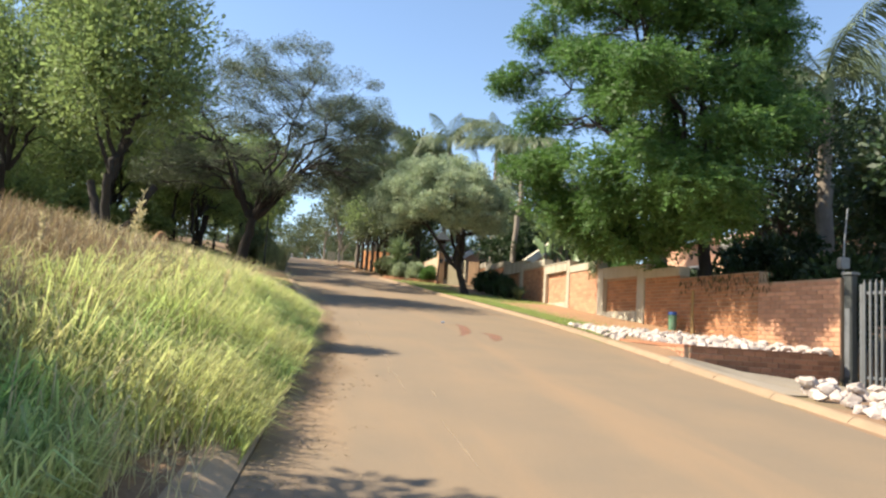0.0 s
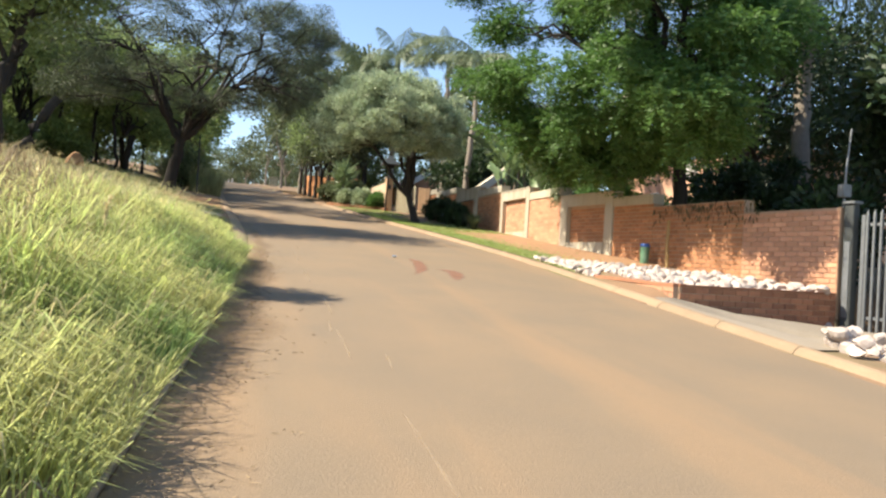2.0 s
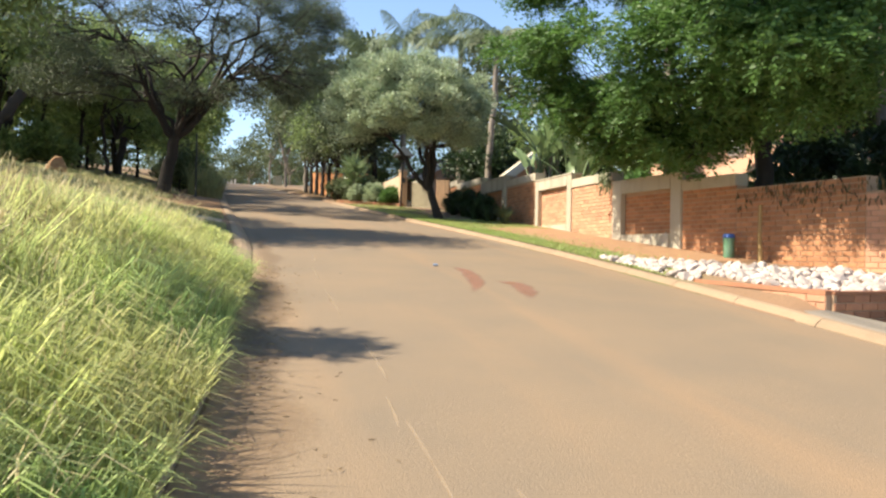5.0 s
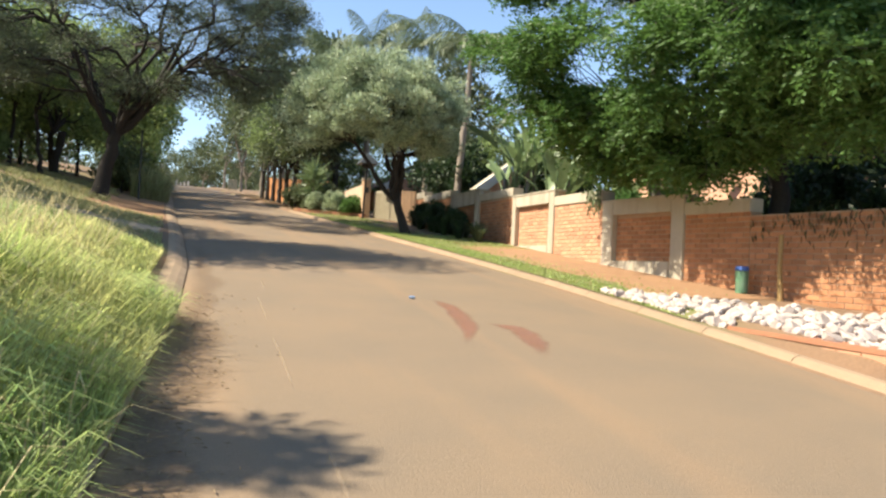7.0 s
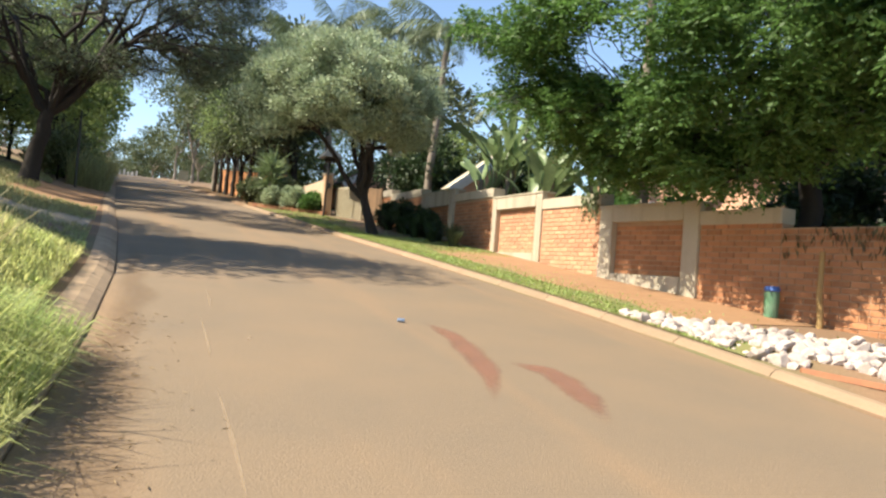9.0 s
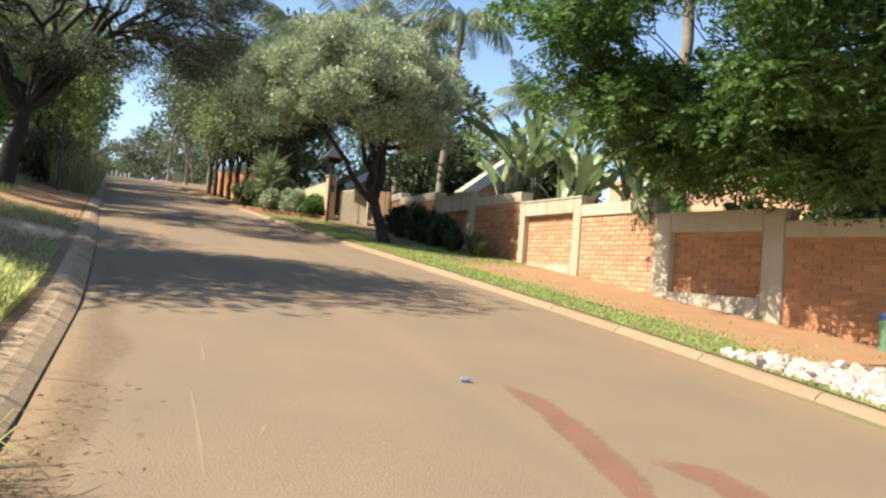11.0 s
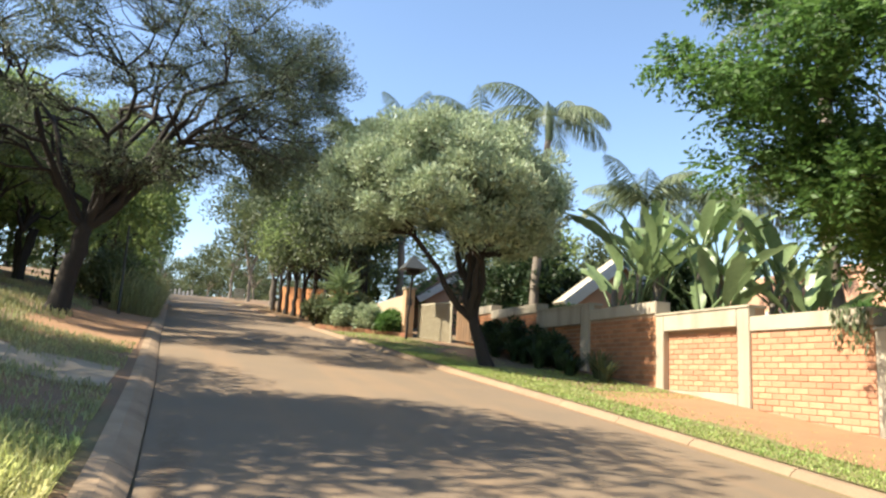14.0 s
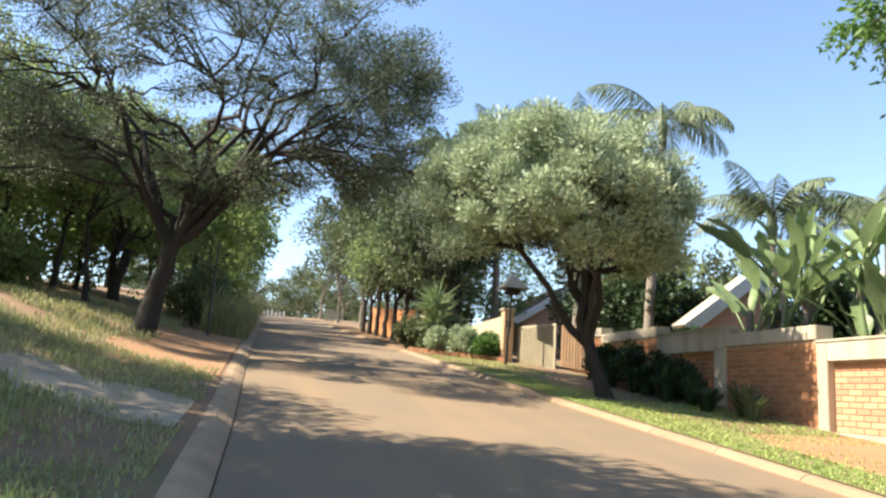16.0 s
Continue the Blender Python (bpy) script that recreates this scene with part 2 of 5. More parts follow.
gx = np.concatenate([left_edge(ys)[:, None] + offl, (left_edge(ys) + 0.3)[:, None], (right_edge(ys) - 0.3)[:, None], right_edge(ys)[:, None] + offr], 1)
gy = np.repeat(ys[:, None], gx.shape[1], 1)
gz = ground_z(gx, gy)
gz += np.where(np.abs(gx - 3.5) > 4.5, rng.normal(0, 0.004, gz.shape), 0)
ground = tagged(grid_mesh("ground", np.stack([gx, gy, gz], -1), EARTH), "brown earth with sparse grass on both sides of the road", "ground", kind="structure")

ry = np.concatenate([np.linspace(-60, 0, 20), np.arange(0.5, 60, 0.5), np.arange(61, 150, 2.0)])
rt = np.linspace(0, 1, 13)
rx = left_edge(ry)[:, None] * (1 - rt) + right_edge(ry)[:, None] * rt
rz = road_z(ry)[:, None] + 0.03 * (4 * rt * (1 - rt))[None, :] + 0 * rx
road = tagged(grid_mesh("road", np.stack([rx, np.repeat(ry[:, None], 13, 1), rz], -1), ASPHALT), "dusty brown asphalt road with worn scuffs", "road", kind="structure")

def kerb_run(name, edge, side, y0, y1, width, rise, step, label, mat=CONCRETE):
    root = tagged(new(name), label, "kerb", kind="structure")
    y = y0
    while y < y1:
        n = min(y + step, y1) - 0.012
        bm = bmesh.new()
        prof = [(0.014, -0.3), (0.014, 0.012), (width * 0.3, rise * 0.55), (width * 0.6, rise * 0.9), (width, rise), (width, -0.3)]
        rows = []
        for yy in (y, n):
            e, z = float(edge(yy)), float(road_z(yy))
            rows.append([bm.verts.new((e + side * (a + 0.004), yy, z + h)) for a, h in prof])
        for i in range(len(prof) - 1):
            f = (rows[0][i], rows[0][i + 1], rows[1][i + 1], rows[1][i])
            bm.faces.new(f if side < 0 else f[::-1])
        bm.faces.new(rows[0] if side > 0 else rows[0][::-1])
        bm.faces.new(rows[1] if side < 0 else rows[1][::-1])
        part("kerb_stone", bm, mat, root)
        y += step
    return root

kerb_run("kerb_1", left_edge, -1, -6, 90, 0.33, 0.11, 1.5, "dusty concrete kerb sloping up to the grass bank")
kerb_run("kerb_2", right_edge, 1, -6, 45, 0.17, 0.10, 1.5, "tan concrete kerb beside the grass verge", KERB_TAN)

# ---- brick walls ----
WX = 10.42
ANG = math.atan(0.1)
TURNED = Matrix.Translation((WX, 22.7, 0)) @ Matrix.Rotation(ANG, 4, "Z") @ Matrix.Translation((-WX, -22.7, 0))
BL, BH, JOINT = 0.30, 0.10, 0.012
brick_me = {}
def brick_mesh(l, mat):
    key = (round(l, 3), mat.name)
    if key not in brick_me:
        bm = bmesh.new()
        box(bm, -0.014, 0.02, -l / 2, l / 2, -(BH - JOINT) / 2, (BH - JOINT) / 2)
        bmesh.ops.bevel(bm, geom=[e for e in bm.edges if all(v.co.x < 0 for v in e.verts)], offset=0.006, segments=1, affect="EDGES")
        me = bpy.data.meshes.new("brick")
        bm.to_mesh(me)
        bm.free()
        me.materials.append(mat)
        brick_me[key] = me
    return brick_me[key]

later_bricks = []
def brick_face(parent, m, y0, y1, z0, z1, mat, single):
    """Bricks proud of the face x = 0 of the frame m, looking to -x."""
    later_bricks.append((parent, m, y0, y1, z0, z1, mat, single))

def lay_bricks():
    for parent, m, y0, y1, z0, z1, mat, single in later_bricks:
        faces = []
        row, z = 0, z0
        while z + BH <= z1 + 0.02:
            y = y0 - (BL / 2 if row % 2 else 0)
            while y < y1 - 0.03:
                a, b = max(y, y0), min(y + BL, y1)
                l = b - a - JOINT
                if l > 0.04:
                    p = m @ Matrix.Translation((rnd.uniform(-0.002, 0.002), (a + b) / 2, z + BH / 2))
                    if single:
                        ob = new("brick", brick_mesh(l, mat))
                        ob.parent = parent
                        ob.matrix_basis = p
                    else:
                        h, w = (BH - JOINT) / 2, l / 2
                        c = [(-0.012, -w + .005, -h + .005), (-0.012, w - .005, -h + .005), (-0.012, w - .005, h - .005), (-0.012, -w + .005, h - .005)]
                        o = [(0.02, -w, -h), (0.02, w, -h), (0.02, w, h), (0.02, -w, h)]
                        c, o = [p @ Vector(q) for q in c], [p @ Vector(q) for q in o]
                        me_v.extend(c + o)
                        k = len(me_v) - 8
                        me_f.append((k, k + 3, k + 2, k + 1))
                        for i in range(4):
                            j = (i + 1) % 4
                            me_f.append((k + i, k + j, k + 4 + j, k + 4 + i))
                y += BL
            z += BH
            row += 1
        if not single and me_v:
            me = bpy.data.meshes.new("bricks")
            me.from_pydata([tuple(v) for v in me_v], [], me_f)
            me.materials.append(BRICK_JOINED_SHADED if mat is BRICK else mat)
            ob = new("bricks", me)
            ob.parent = parent
            tagged(ob, kind="stuff")
            me_v.clear()
            me_f.clear()
me_v, me_f = [], []

def wall_section(root, m, y0, y1, base, top, coping, single=False, opening=None, mat=BRICK):
    """A stretch of wall: mortar core, bricks on the road face, plaster band on top; opening: (y0, y1, z0, z1) of a recessed panel in a plaster frame."""
    band = 0.26 if coping else 0.0
    bm = bmesh.new()
    if opening:
        a, b, c, d = opening
        box(bm, 0.10, 0.30, y0, y1, base, top, m)
        part("core", bm, MORTAR, root)
        bm = bmesh.new()
        box(bm, -0.05, 0.098, y0, a, base, top, m, 0.012)
        box(bm, -0.05, 0.098, b, y1, base, top, m, 0.012)
        box(bm, -0.05, 0.098, a + 0.002, b - 0.002, d, top, m, 0.012)
        box(bm, -0.05, 0.098, a + 0.002, b - 0.002, base, c, m, 0.012)
        part("panel_frame", bm, PLASTER, root, "smooth beige plaster frame")
        brick_face(root, m @ Matrix.Translation((0.10, 0, 0)), a + 0.003, b - 0.003, c, d, mat, single)
        bm = bmesh.new()
        box(bm, -0.07, 0.34, y0 - 0.02, y1 + 0.02, top - 0.002, top + 0.05, m, 0.012)
        part("coping", bm, PLASTER, root)
        return
    box(bm, 0.0, 0.28, y0, y1, base, top - band - 0.002, m)
    part("core", bm, MORTAR, root)
    brick_face(root, m, y0 + 0.002, y1 - 0.002, base + 0.004, top - band - 0.004, mat, single)
    if coping:
        bm = bmesh.new()
        box(bm, -0.045, 0.32, y0, y1, top - band, top, m, 0.015)
        part("coping", bm, PLASTER, root, "smooth beige plaster band")

SHIFT = Matrix.Translation((WX, 0, 0))
TURNED_SHIFT = TURNED @ SHIFT
garden_wall = tagged(new("wall_1"), "orange brick garden wall stepping uphill with beige plaster panels", "wall", kind="structure")
wall_section(garden_wall, TURNED_SHIFT, 12.95, 15.3, 0.9, 3.24, False, True)
wall_section(garden_wall, TURNED_SHIFT, 15.3, 18.3, 1.4, 3.52, False)
wall_section(garden_wall, TURNED_SHIFT, 18.3, 19.98, 1.8, 3.85, True)
wall_section(garden_wall, TURNED_SHIFT, 19.98, 22.68, 1.9, 4.0, True, False, (20.36, 22.28, 2.62, 3.69))
wall_section(garden_wall, SHIFT, 22.70, 25.1, 2.25, 4.34, True, True)
wall_section(garden_wall, SHIFT, 25.1, 27.75, 2.4, 4.50, True, True, (25.4, 27.5, 3.02, 4.18))
wall_section(garden_wall, SHIFT, 27.75, 30.4, 2.7, 4.82, True)
wall_section(garden_wall, SHIFT, 30.4, 33.2, 2.9, 4.95, True, False, (30.8, 32.8, 3.5, 4.5))
wall_section(garden_wall, SHIFT, 33.2, 36.4, 3.2, 5.2, True)
wall_section(garden_wall, SHIFT, 36.4, 38.6, 3.5, 5.4, True)

# ---- trees ----
def crown_points(c, r, n, low=-0.45, shell=0.55):
    """Clump centres spread through an uneven dome."""
    c, r = np.array(c, float), np.array(r, float)
    out = []
    while len(out) < n:
        d = unit(1)[0]
        if d[2] < low:
            continue
        k = rng.uniform(shell, 1.0) ** 0.7
        p = d * k
        if all(np.linalg.norm(p - q) > 0.9 / n ** (1 / 3) for q in out[-60:]):
            out.append(p)
        elif rng.random() < 0.15:
            out.append(p)
    return c + np.array(out) * r

def tree(name, label, base, fork, crown, radii, clumps, clump_r, leaves, leaf, mat, bark=BARK, trunk_r=0.2, low=-0.45, shell=0.55, limbs=5, flat=0.75, twigs=6, droop=0.0, stems=1, pinnate=False, lean=(0, 0), category="tree", group="", more=(), fill=0.5, seed=0, limb=0.62, up=0.25):
    global rng
    rng = np.random.default_rng(int(abs(base[0]) * 1009 + abs(base[1]) * 77 + seed))
    root = tagged(new(name), label, category, group)
    root.location = base
    b = np.array(base, float)
    cc = np.array(crown, float)
    f = b + np.array([lean[0], lean[1], fork])
    pts = crown_points(cc, radii, clumps, low, shell)
    for c2, r2, n2 in more:
        pts = np.concatenate([pts, crown_points(c2, r2, n2, -0.9, 0.4)])
    clumps = len(pts)
    paths = []
    for s in range(stems):
        off = np.array([0, 0, 0.0]) if stems == 1 else np.array([rng.normal() * 0.35, rng.normal() * 0.35, 0])
        p = bend(b + off * 0.2 - np.array([0, 0, 0.15]), f + off * 2, 0.0, 0.012, 8)
        paths.append((p, np.linspace(trunk_r * 1.15, trunk_r * 0.8, 8) * np.array([1.35, 1.1] + [1] * 6)))
    ends = []
    order = rng.permutation(clumps)
    for i in order[:limbs]:
        tgt = cc + (pts[i] - cc) * 0.8
        p = bend(f - np.array([0, 0, 0.1]), tgt, 0.06, 0.03, 9)
        rr = np.linspace(trunk_r * limb, trunk_r * limb * 0.22, 9)
        paths.append((p, rr))
        ends += [(q, w) for q, w in zip(p[2:], rr[2:])]
    ep = np.array([q for q, _ in ends])
    for i in range(clumps):
        dist = np.linalg.norm(ep - pts[i], axis=1) + 0.8 * np.maximum(ep[:, 2] - pts[i][2], 0)
        j = int(np.argmin(dist))
        p = bend(ep[j], pts[i], 0.05, 0.06, 6)
        w = min(ends[j][1] * 0.8, trunk_r * 0.28)
        paths.append((p, np.linspace(w, w * 0.3, 6)))
        for _ in range(twigs):
            d = unit(1)[0] * clump_r * np.array([1, 1, flat])
            q0 = p[rng.integers(3, 6)]
            paths.append((bend(q0, pts[i] + d * 0.85, 0.03, 0.08, 4), np.linspace(w * 0.4 + 0.004, 0.004, 4)))
    thick = [w for w in paths if w[1][0] > 0.03]
    thin = [w for w in paths if w[1][0] <= 0.03]
    faces = [tubes(thick, 7)] + ([tubes(thin, 3)] if thin else [])
    solid("trunk", np.concatenate(faces) - b, bark, root)
    per = leaves // clumps
    P, D = [], []
    for c in pts:
        k = clump_r * rng.uniform(0.65, 1.25)
        d = unit(per)
        q = c + d * (rng.uniform(0, 1, (per, 1)) ** fill) * k * np.array([1, 1, flat])
        P.append(q)
        o = d + unit(per) * 0.8 + np.array([0, 0, up - droop])
        D.append(o / np.linalg.norm(o, axis=1, keepdims=True))
    P, D = np.concatenate(P), np.concatenate(D)
    if pinnate:
        k = 5
        side = np.cross(D, np.array([0, 0, 1.0]) + 0.3 * unit(len(D)))
        side /= np.linalg.norm(side, axis=1, keepdims=True) + 1e-9
        PP, DD = [], []
        for i in range(k):
            for sgn in (-1, 1):
                t = (i + 0.5) / k
                at = P + D * leaf[0] * 3.2 * t
                at = at - np.array([0, 0, 1.0]) * (t * t * leaf[0] * 1.0)
                dd = side * sgn + D * 0.6 - np.array([0, 0, 0.25])
                PP.append(at)
                DD.append(dd / np.linalg.norm(dd, axis=1, keepdims=True))
        P, D = np.concatenate(PP), np.concatenate(DD)
    quads("crown", leaf_faces(P, D, *leaf) - b.astype(np.float32), mat, root)
    return root

def at(x, y, up=0.0):
    return (x, y, float(ground_z(x, y)) + up)

def rel(x, y, h):
    return (x, y, float(road_z(y)) + h)

tree("thorn_tree", "spreading thorn tree with dark crooked limbs and fine foliage", at(-1.9, 35.8), 2.3, rel(-1.0, 35.3, 7.0), (6.0, 5.0, 4.7), 190, 0.66, 150000, (0.085, 0.03), LEAF_THORN, BARK, 0.25, -0.6, 0.35, 14, 0.6, 9, 0.1, lean=(0.45, 0), more=[(rel(3.3, 35.6, 6.4), (2.3, 2.3, 2.4), 34), (rel(3.9, 35.2, 7.8), (1.0, 1.4, 0.9), 10), (rel(-5.0, 35.0, 4.7), (1.9, 1.5, 1.0), 18), (rel(-0.6, 34.6, 4.3), (1.5, 1.2, 0.6), 9), (rel(2.2, 35.0, 4.7), (1.7, 1.2, 0.6), 12)], seed=4, limb=0.42)

# the olive's crown is a dome of round lobes, each with its own tufts
lobe_rng = np.random.default_rng(21)
lobes = []
for i in range(40):
    e = math.asin(0.99 - i * 0.0405)
    a = i * 2.399
    k = 0.9 + 0.16 * lobe_rng.random()
    q = (2.4 * k * math.cos(e) * math.cos(a), 2.2 * k * math.cos(e) * math.sin(a), 1.55 * k * math.sin(e))
    r = 0.55 + 0.3 * lobe_rng.random()
    lobes.append((rel(6.9 + q[0], 31.2 + q[1], 4.05 + q[2]), (r, r, 0.8 * r), 6))
tree("olive_tree", "round grey-green wild olive tree leaning over the verge", at(7.95, 30.8), 1.15, rel(6.85, 31.2, 4.0), (1.9, 1.9, 1.3), 30, 0.4, 140000, (0.115, 0.036), LEAF_OLIVE, BARK, 0.155, -0.7, 0.6, 9, 0.8, 3, lean=(-0.3, 0.3), more=lobes, fill=0.5, up=0.6)

# boughs of the shade tree: low sprays over the verge, a high layer over the kerb with unseen boughs added to shade the
# crown below, and the dome behind the wall
low_boughs = [(rel(x, y, h), (0.8, 0.6, 0.5), 5 if y > 19.9 else 7) for x, y, h in ((7.6, 22.5, 4.7), (8.5, 22.2, 3.9), (7.5, 21.4, 4.4), (8.6, 20.9, 3.5), (7.7, 20.3, 4.9), (9.4, 21.6, 3.1), (9.6, 20.4, 2.9), (8.8, 18.4, 3.5), (8.2, 17.8, 4.4), (9.4, 17.2, 3.6), (10.0, 19.4, 2.8), (10.3, 17.9, 2.9), (9.9, 16.2, 3.5), (8.9, 15.8, 4.3), (9.1, 15.0, 4.0), (9.3, 14.3, 3.8), (10.0, 15.1, 3.2), (9.7, 14.3, 4.9), (9.9, 21.8, 2.7), (9.9, 20.9, 2.6), (10.1, 18.7, 2.6), (9.0, 21.8, 3.6), (9.2, 19.9, 3.4))]
high_and_blocker_boughs = [(rel(x, y, h), (0.95, 0.85, 0.6), 7) for x, y, h in ((13.0, 17.8, 7.8), (12.4, 17.2, 9.2), (12.6, 19.0, 10.4), (12.8, 18.4, 6.2), (8.2, 22.0, 6.4), (7.2, 22.4, 7.9), (9.4, 20.0, 7.0), (9.6, 17.6, 7.4), (7.6, 21.8, 9.4), (9.4, 15.6, 8.2), (7.2, 17.0, 8.9), (7.2, 19.2, 9.6), (7.6, 15.2, 8.7), (9.8, 18.4, 5.6), (11.6, 16.0, 5.6), (12.4, 16.8, 6.6), (7.0, 18.1, 10.4), (7.6, 16.2, 10.4), (10.2, 15.2, 6.6), (11.2, 14.8, 5.4), (8.8, 21.0, 8.4), (7.3, 15.1, 6.0), (7.6, 14.3, 6.0), (7.2, 15.8, 6.6), (11.5, 16.5, 9.5), (12.2, 17.5, 11.0), (11.0, 15.8, 10.5), (10.4, 16.5, 9.0), (11.8, 16.2, 8.0), (7.0, 16.4, 11.8), (7.4, 18.0, 12.2), (7.2, 19.6, 11.8), (7.6, 21.2, 11.6), (8.8, 17.2, 12.6), (9.0, 19.0, 12.8), (8.8, 20.6, 12.4), (8.6, 15.6, 11.6), (10.2, 16.4, 12.4), (10.4, 18.2, 12.8), (9.4, 16.6, 11.2), (8.4, 18.8, 11.0))]
tree("shade_tree", "huge dense green shade tree behind the brick wall", at(11.75, 18.6), 2.6, rel(11.2, 19.2, 7.8), (2.2, 3.3, 4.2), 56, 0.56, 40000, (0.105, 0.044), LEAF_BIG, BARK, 0.21, -0.6, 0.7, 11, 0.32, 3, 0.2, pinnate=True, more=low_boughs + high_and_blocker_boughs, fill=0.6, limb=0.5)
tree("garden_tree", "dark leafy tree behind the garden wall", at(17.5, 13.0), 2.4, rel(17.0, 13.4, 4.6), (4.2, 3.6, 1.7), 50, 1.1, 34000, (0.2, 0.1), LEAF_DARK, BARK, 0.3, -0.9, 0.4, 6, 0.8, 2)
tree("garden_tree", "dark leafy tree behind the garden wall", at(23.0, 23.0), 3.0, rel(23.0, 23.0, 5.5), (3.5, 3.5, 4.5), 36, 1.4, 16000, (0.2, 0.1), LEAF_DARK, BARK, 0.3, -0.7, 0.4, 6, 0.8, 2)
tree("garden_tree", "dark leafy tree behind the garden wall", at(19.0, 25.0), 3.0, rel(18.0, 24.0, 5.5), (4, 4, 4), 40, 1.4, 20000, (0.2, 0.1), LEAF_DARK, BARK, 0.3, -0.6, 0.4, 6, 0.8, 2)
# the last three stand out of view, added to block low sky from the wall
for x, y, h, rr, rz_, n in ((-5.3, 23.9, 7.4, 2.3, 4.2, 58), (-9.8, 28.6, 7.0, 2.9, 4.4, 50), (-14.0, 32.0, 6.5, 3.2, 4.4, 40), (-9.0, 41, 6.4, 4.0, 3.4, 40), (-5.0, 46.5, 5.6, 3.2, 3.6, 40), (-14.5, 40, 6.5, 4.5, 4.5, 40), (-21, 34, 6.5, 4.5, 5, 35), (-17.5, 22.5, 6.0, 3.6, 4.0, 26), (-19.0, 15.5, 6.0, 3.6, 4.0, 26), (-18.5, 8.5, 6.0, 3.6, 4.0, 26)):
    tree("grove_tree", "bushy many-stemmed green tree on the grass bank, last three added unseen", at(x, y), 2.0, rel(x, y, h), (rr, rr, rz_), n, 1.25, n * 430, (0.20, 0.075), LEAF_GROVE, BARK, 0.15, -0.75, 0.3, 7, 0.8, 3, 0.0, stems=3, group="trees on the bank")
tree("grove_tree", "small green tree at the near end of the bank", at(-6.4, 4.2), 2.6, rel(-5.4, 4.4, 6.3), (1.7, 1.0, 0.9), 18, 0.6, 14000, (0.16, 0.07), LEAF_GROVE, BARK, 0.13, -0.75, 0.3, 6, 0.8, 3, stems=2, more=[(rel(-8.0, 6.0, 6.2), (1.4, 1.0, 0.8), 14)], group="trees on the bank")
for x, y, h in ((-2.9, 53, 5.8), (-3.0, 61, 6.0), (-3.2, 69, 5.8), (-4.2, 78, 6.0), (-5.4, 88, 6.2), (-9, 64, 7), (-7, 100, 6), (-12, 52, 6)):
    tree("roadside_tree", "tall green tree beside the road", at(x, y), 2.5, rel(x, y, h), (3.2, 3.6, 3.8), 30, 1.25, 7500, (0.32, 0.14), LEAF_GROVE, BARK, 0.16, -0.8, 0.4, 5, 0.8, 2, group="trees on the bank")
for x, y in ((-4.4, 50.5), (-6.6, 47.8), (-8.4, 51.5), (-10.6, 47.5), (-12.8, 50.0), (-15.2, 47.0), (-17.6, 50.5), (-20.2, 46.0), (-23, 42.0)):
    tree("woodland_tree", "slender leafy tree in the wood behind the bank", at(x, y), 1.6, rel(x, y, 5.0), (1.9, 1.9, 4.0), 26, 1.2, 4600, (0.27, 0.12), LEAF_GROVE, BARK, 0.09, -0.95, 0.3, 5, 0.9, 2, group="woodland behind the bank")
for x, y in ((-4.6, 41.5), (-6.2, 43.2), (-7.6, 41.2), (-9.4, 43.6), (-11.2, 41.8), (-13.4, 43.4)):
    tree("woodland_tree", "slender leaning tree with a high thin crown", at(x, y), 2.6, rel(x + 0.5, y, 5.6), (1.6, 1.6, 2.4), 22, 0.8, 4200, (0.2, 0.08), LEAF_GROVE, BARK, 0.085, -0.9, 0.3, 5, 0.8, 2, lean=(0.45 * math.sin(x * 3), 0.2), group="woodland behind the bank")
tree("garden_tree", "dense dark green tree behind the planted bed", at(9.0, 48.6), 2.2, rel(8.3, 48.2, 5.3), (2.4, 2.0, 2.7), 44, 0.95, 22000, (0.16, 0.07), LEAF_DARK, BARK, 0.2, -0.8, 0.4, 6, 0.8, 2)
for i in range(7):
    y = 47.5 + i * 2.6
    x = float(right_edge(y)) + 1.15
    tree("avenue_tree", "clipped dark tree with a bare trunk in a row", at(x, y), 1.9, rel(x + 0.5, y, 4.4), (2.0, 1.8, 2.2), 20, 0.9, 6000, (0.22, 0.09), LEAF_GROVE if i % 2 else LEAF_FAR, BARK, 0.13, -0.7, 0.4, 4, 0.8, 2, group="row of street trees")
for x, y, h, rr, rz_ in ((9.5, 52, 7, 2.8, 3.4), (9.6, 58, 7.5, 3.0, 4.0), (8.3, 66, 7.5, 3.0, 4.4), (7.6, 75, 8, 3.4, 5.0), (6.6, 86, 8, 3.4, 5.2), (5.6, 98, 7.5, 3.2, 5.0), (4, 128, 5, 4, 4), (-4, 140, 5, 6, 4), (8, 150, 6, 8, 5), (-16, 130, 6, 7, 5), (17, 50, 6.5, 3.0, 3.2), (-14, 118, 6, 6, 5), (10, 122, 6, 5, 5), (16, 135, 6, 7, 6), (0, 160, 6, 7, 6), (-9, 152, 6, 7, 6), (22, 110, 6, 6, 6)):
    tree("distant_tree", "pale green tree further up the road", at(x, y), 2.5, rel(x, y, h), (rr, rr, rz_), 24, 1.3, 4500, (0.40, 0.17), LEAF_FAR, BARK_GREY, 0.15, -0.8, 0.4, 5, 0.8, 1)

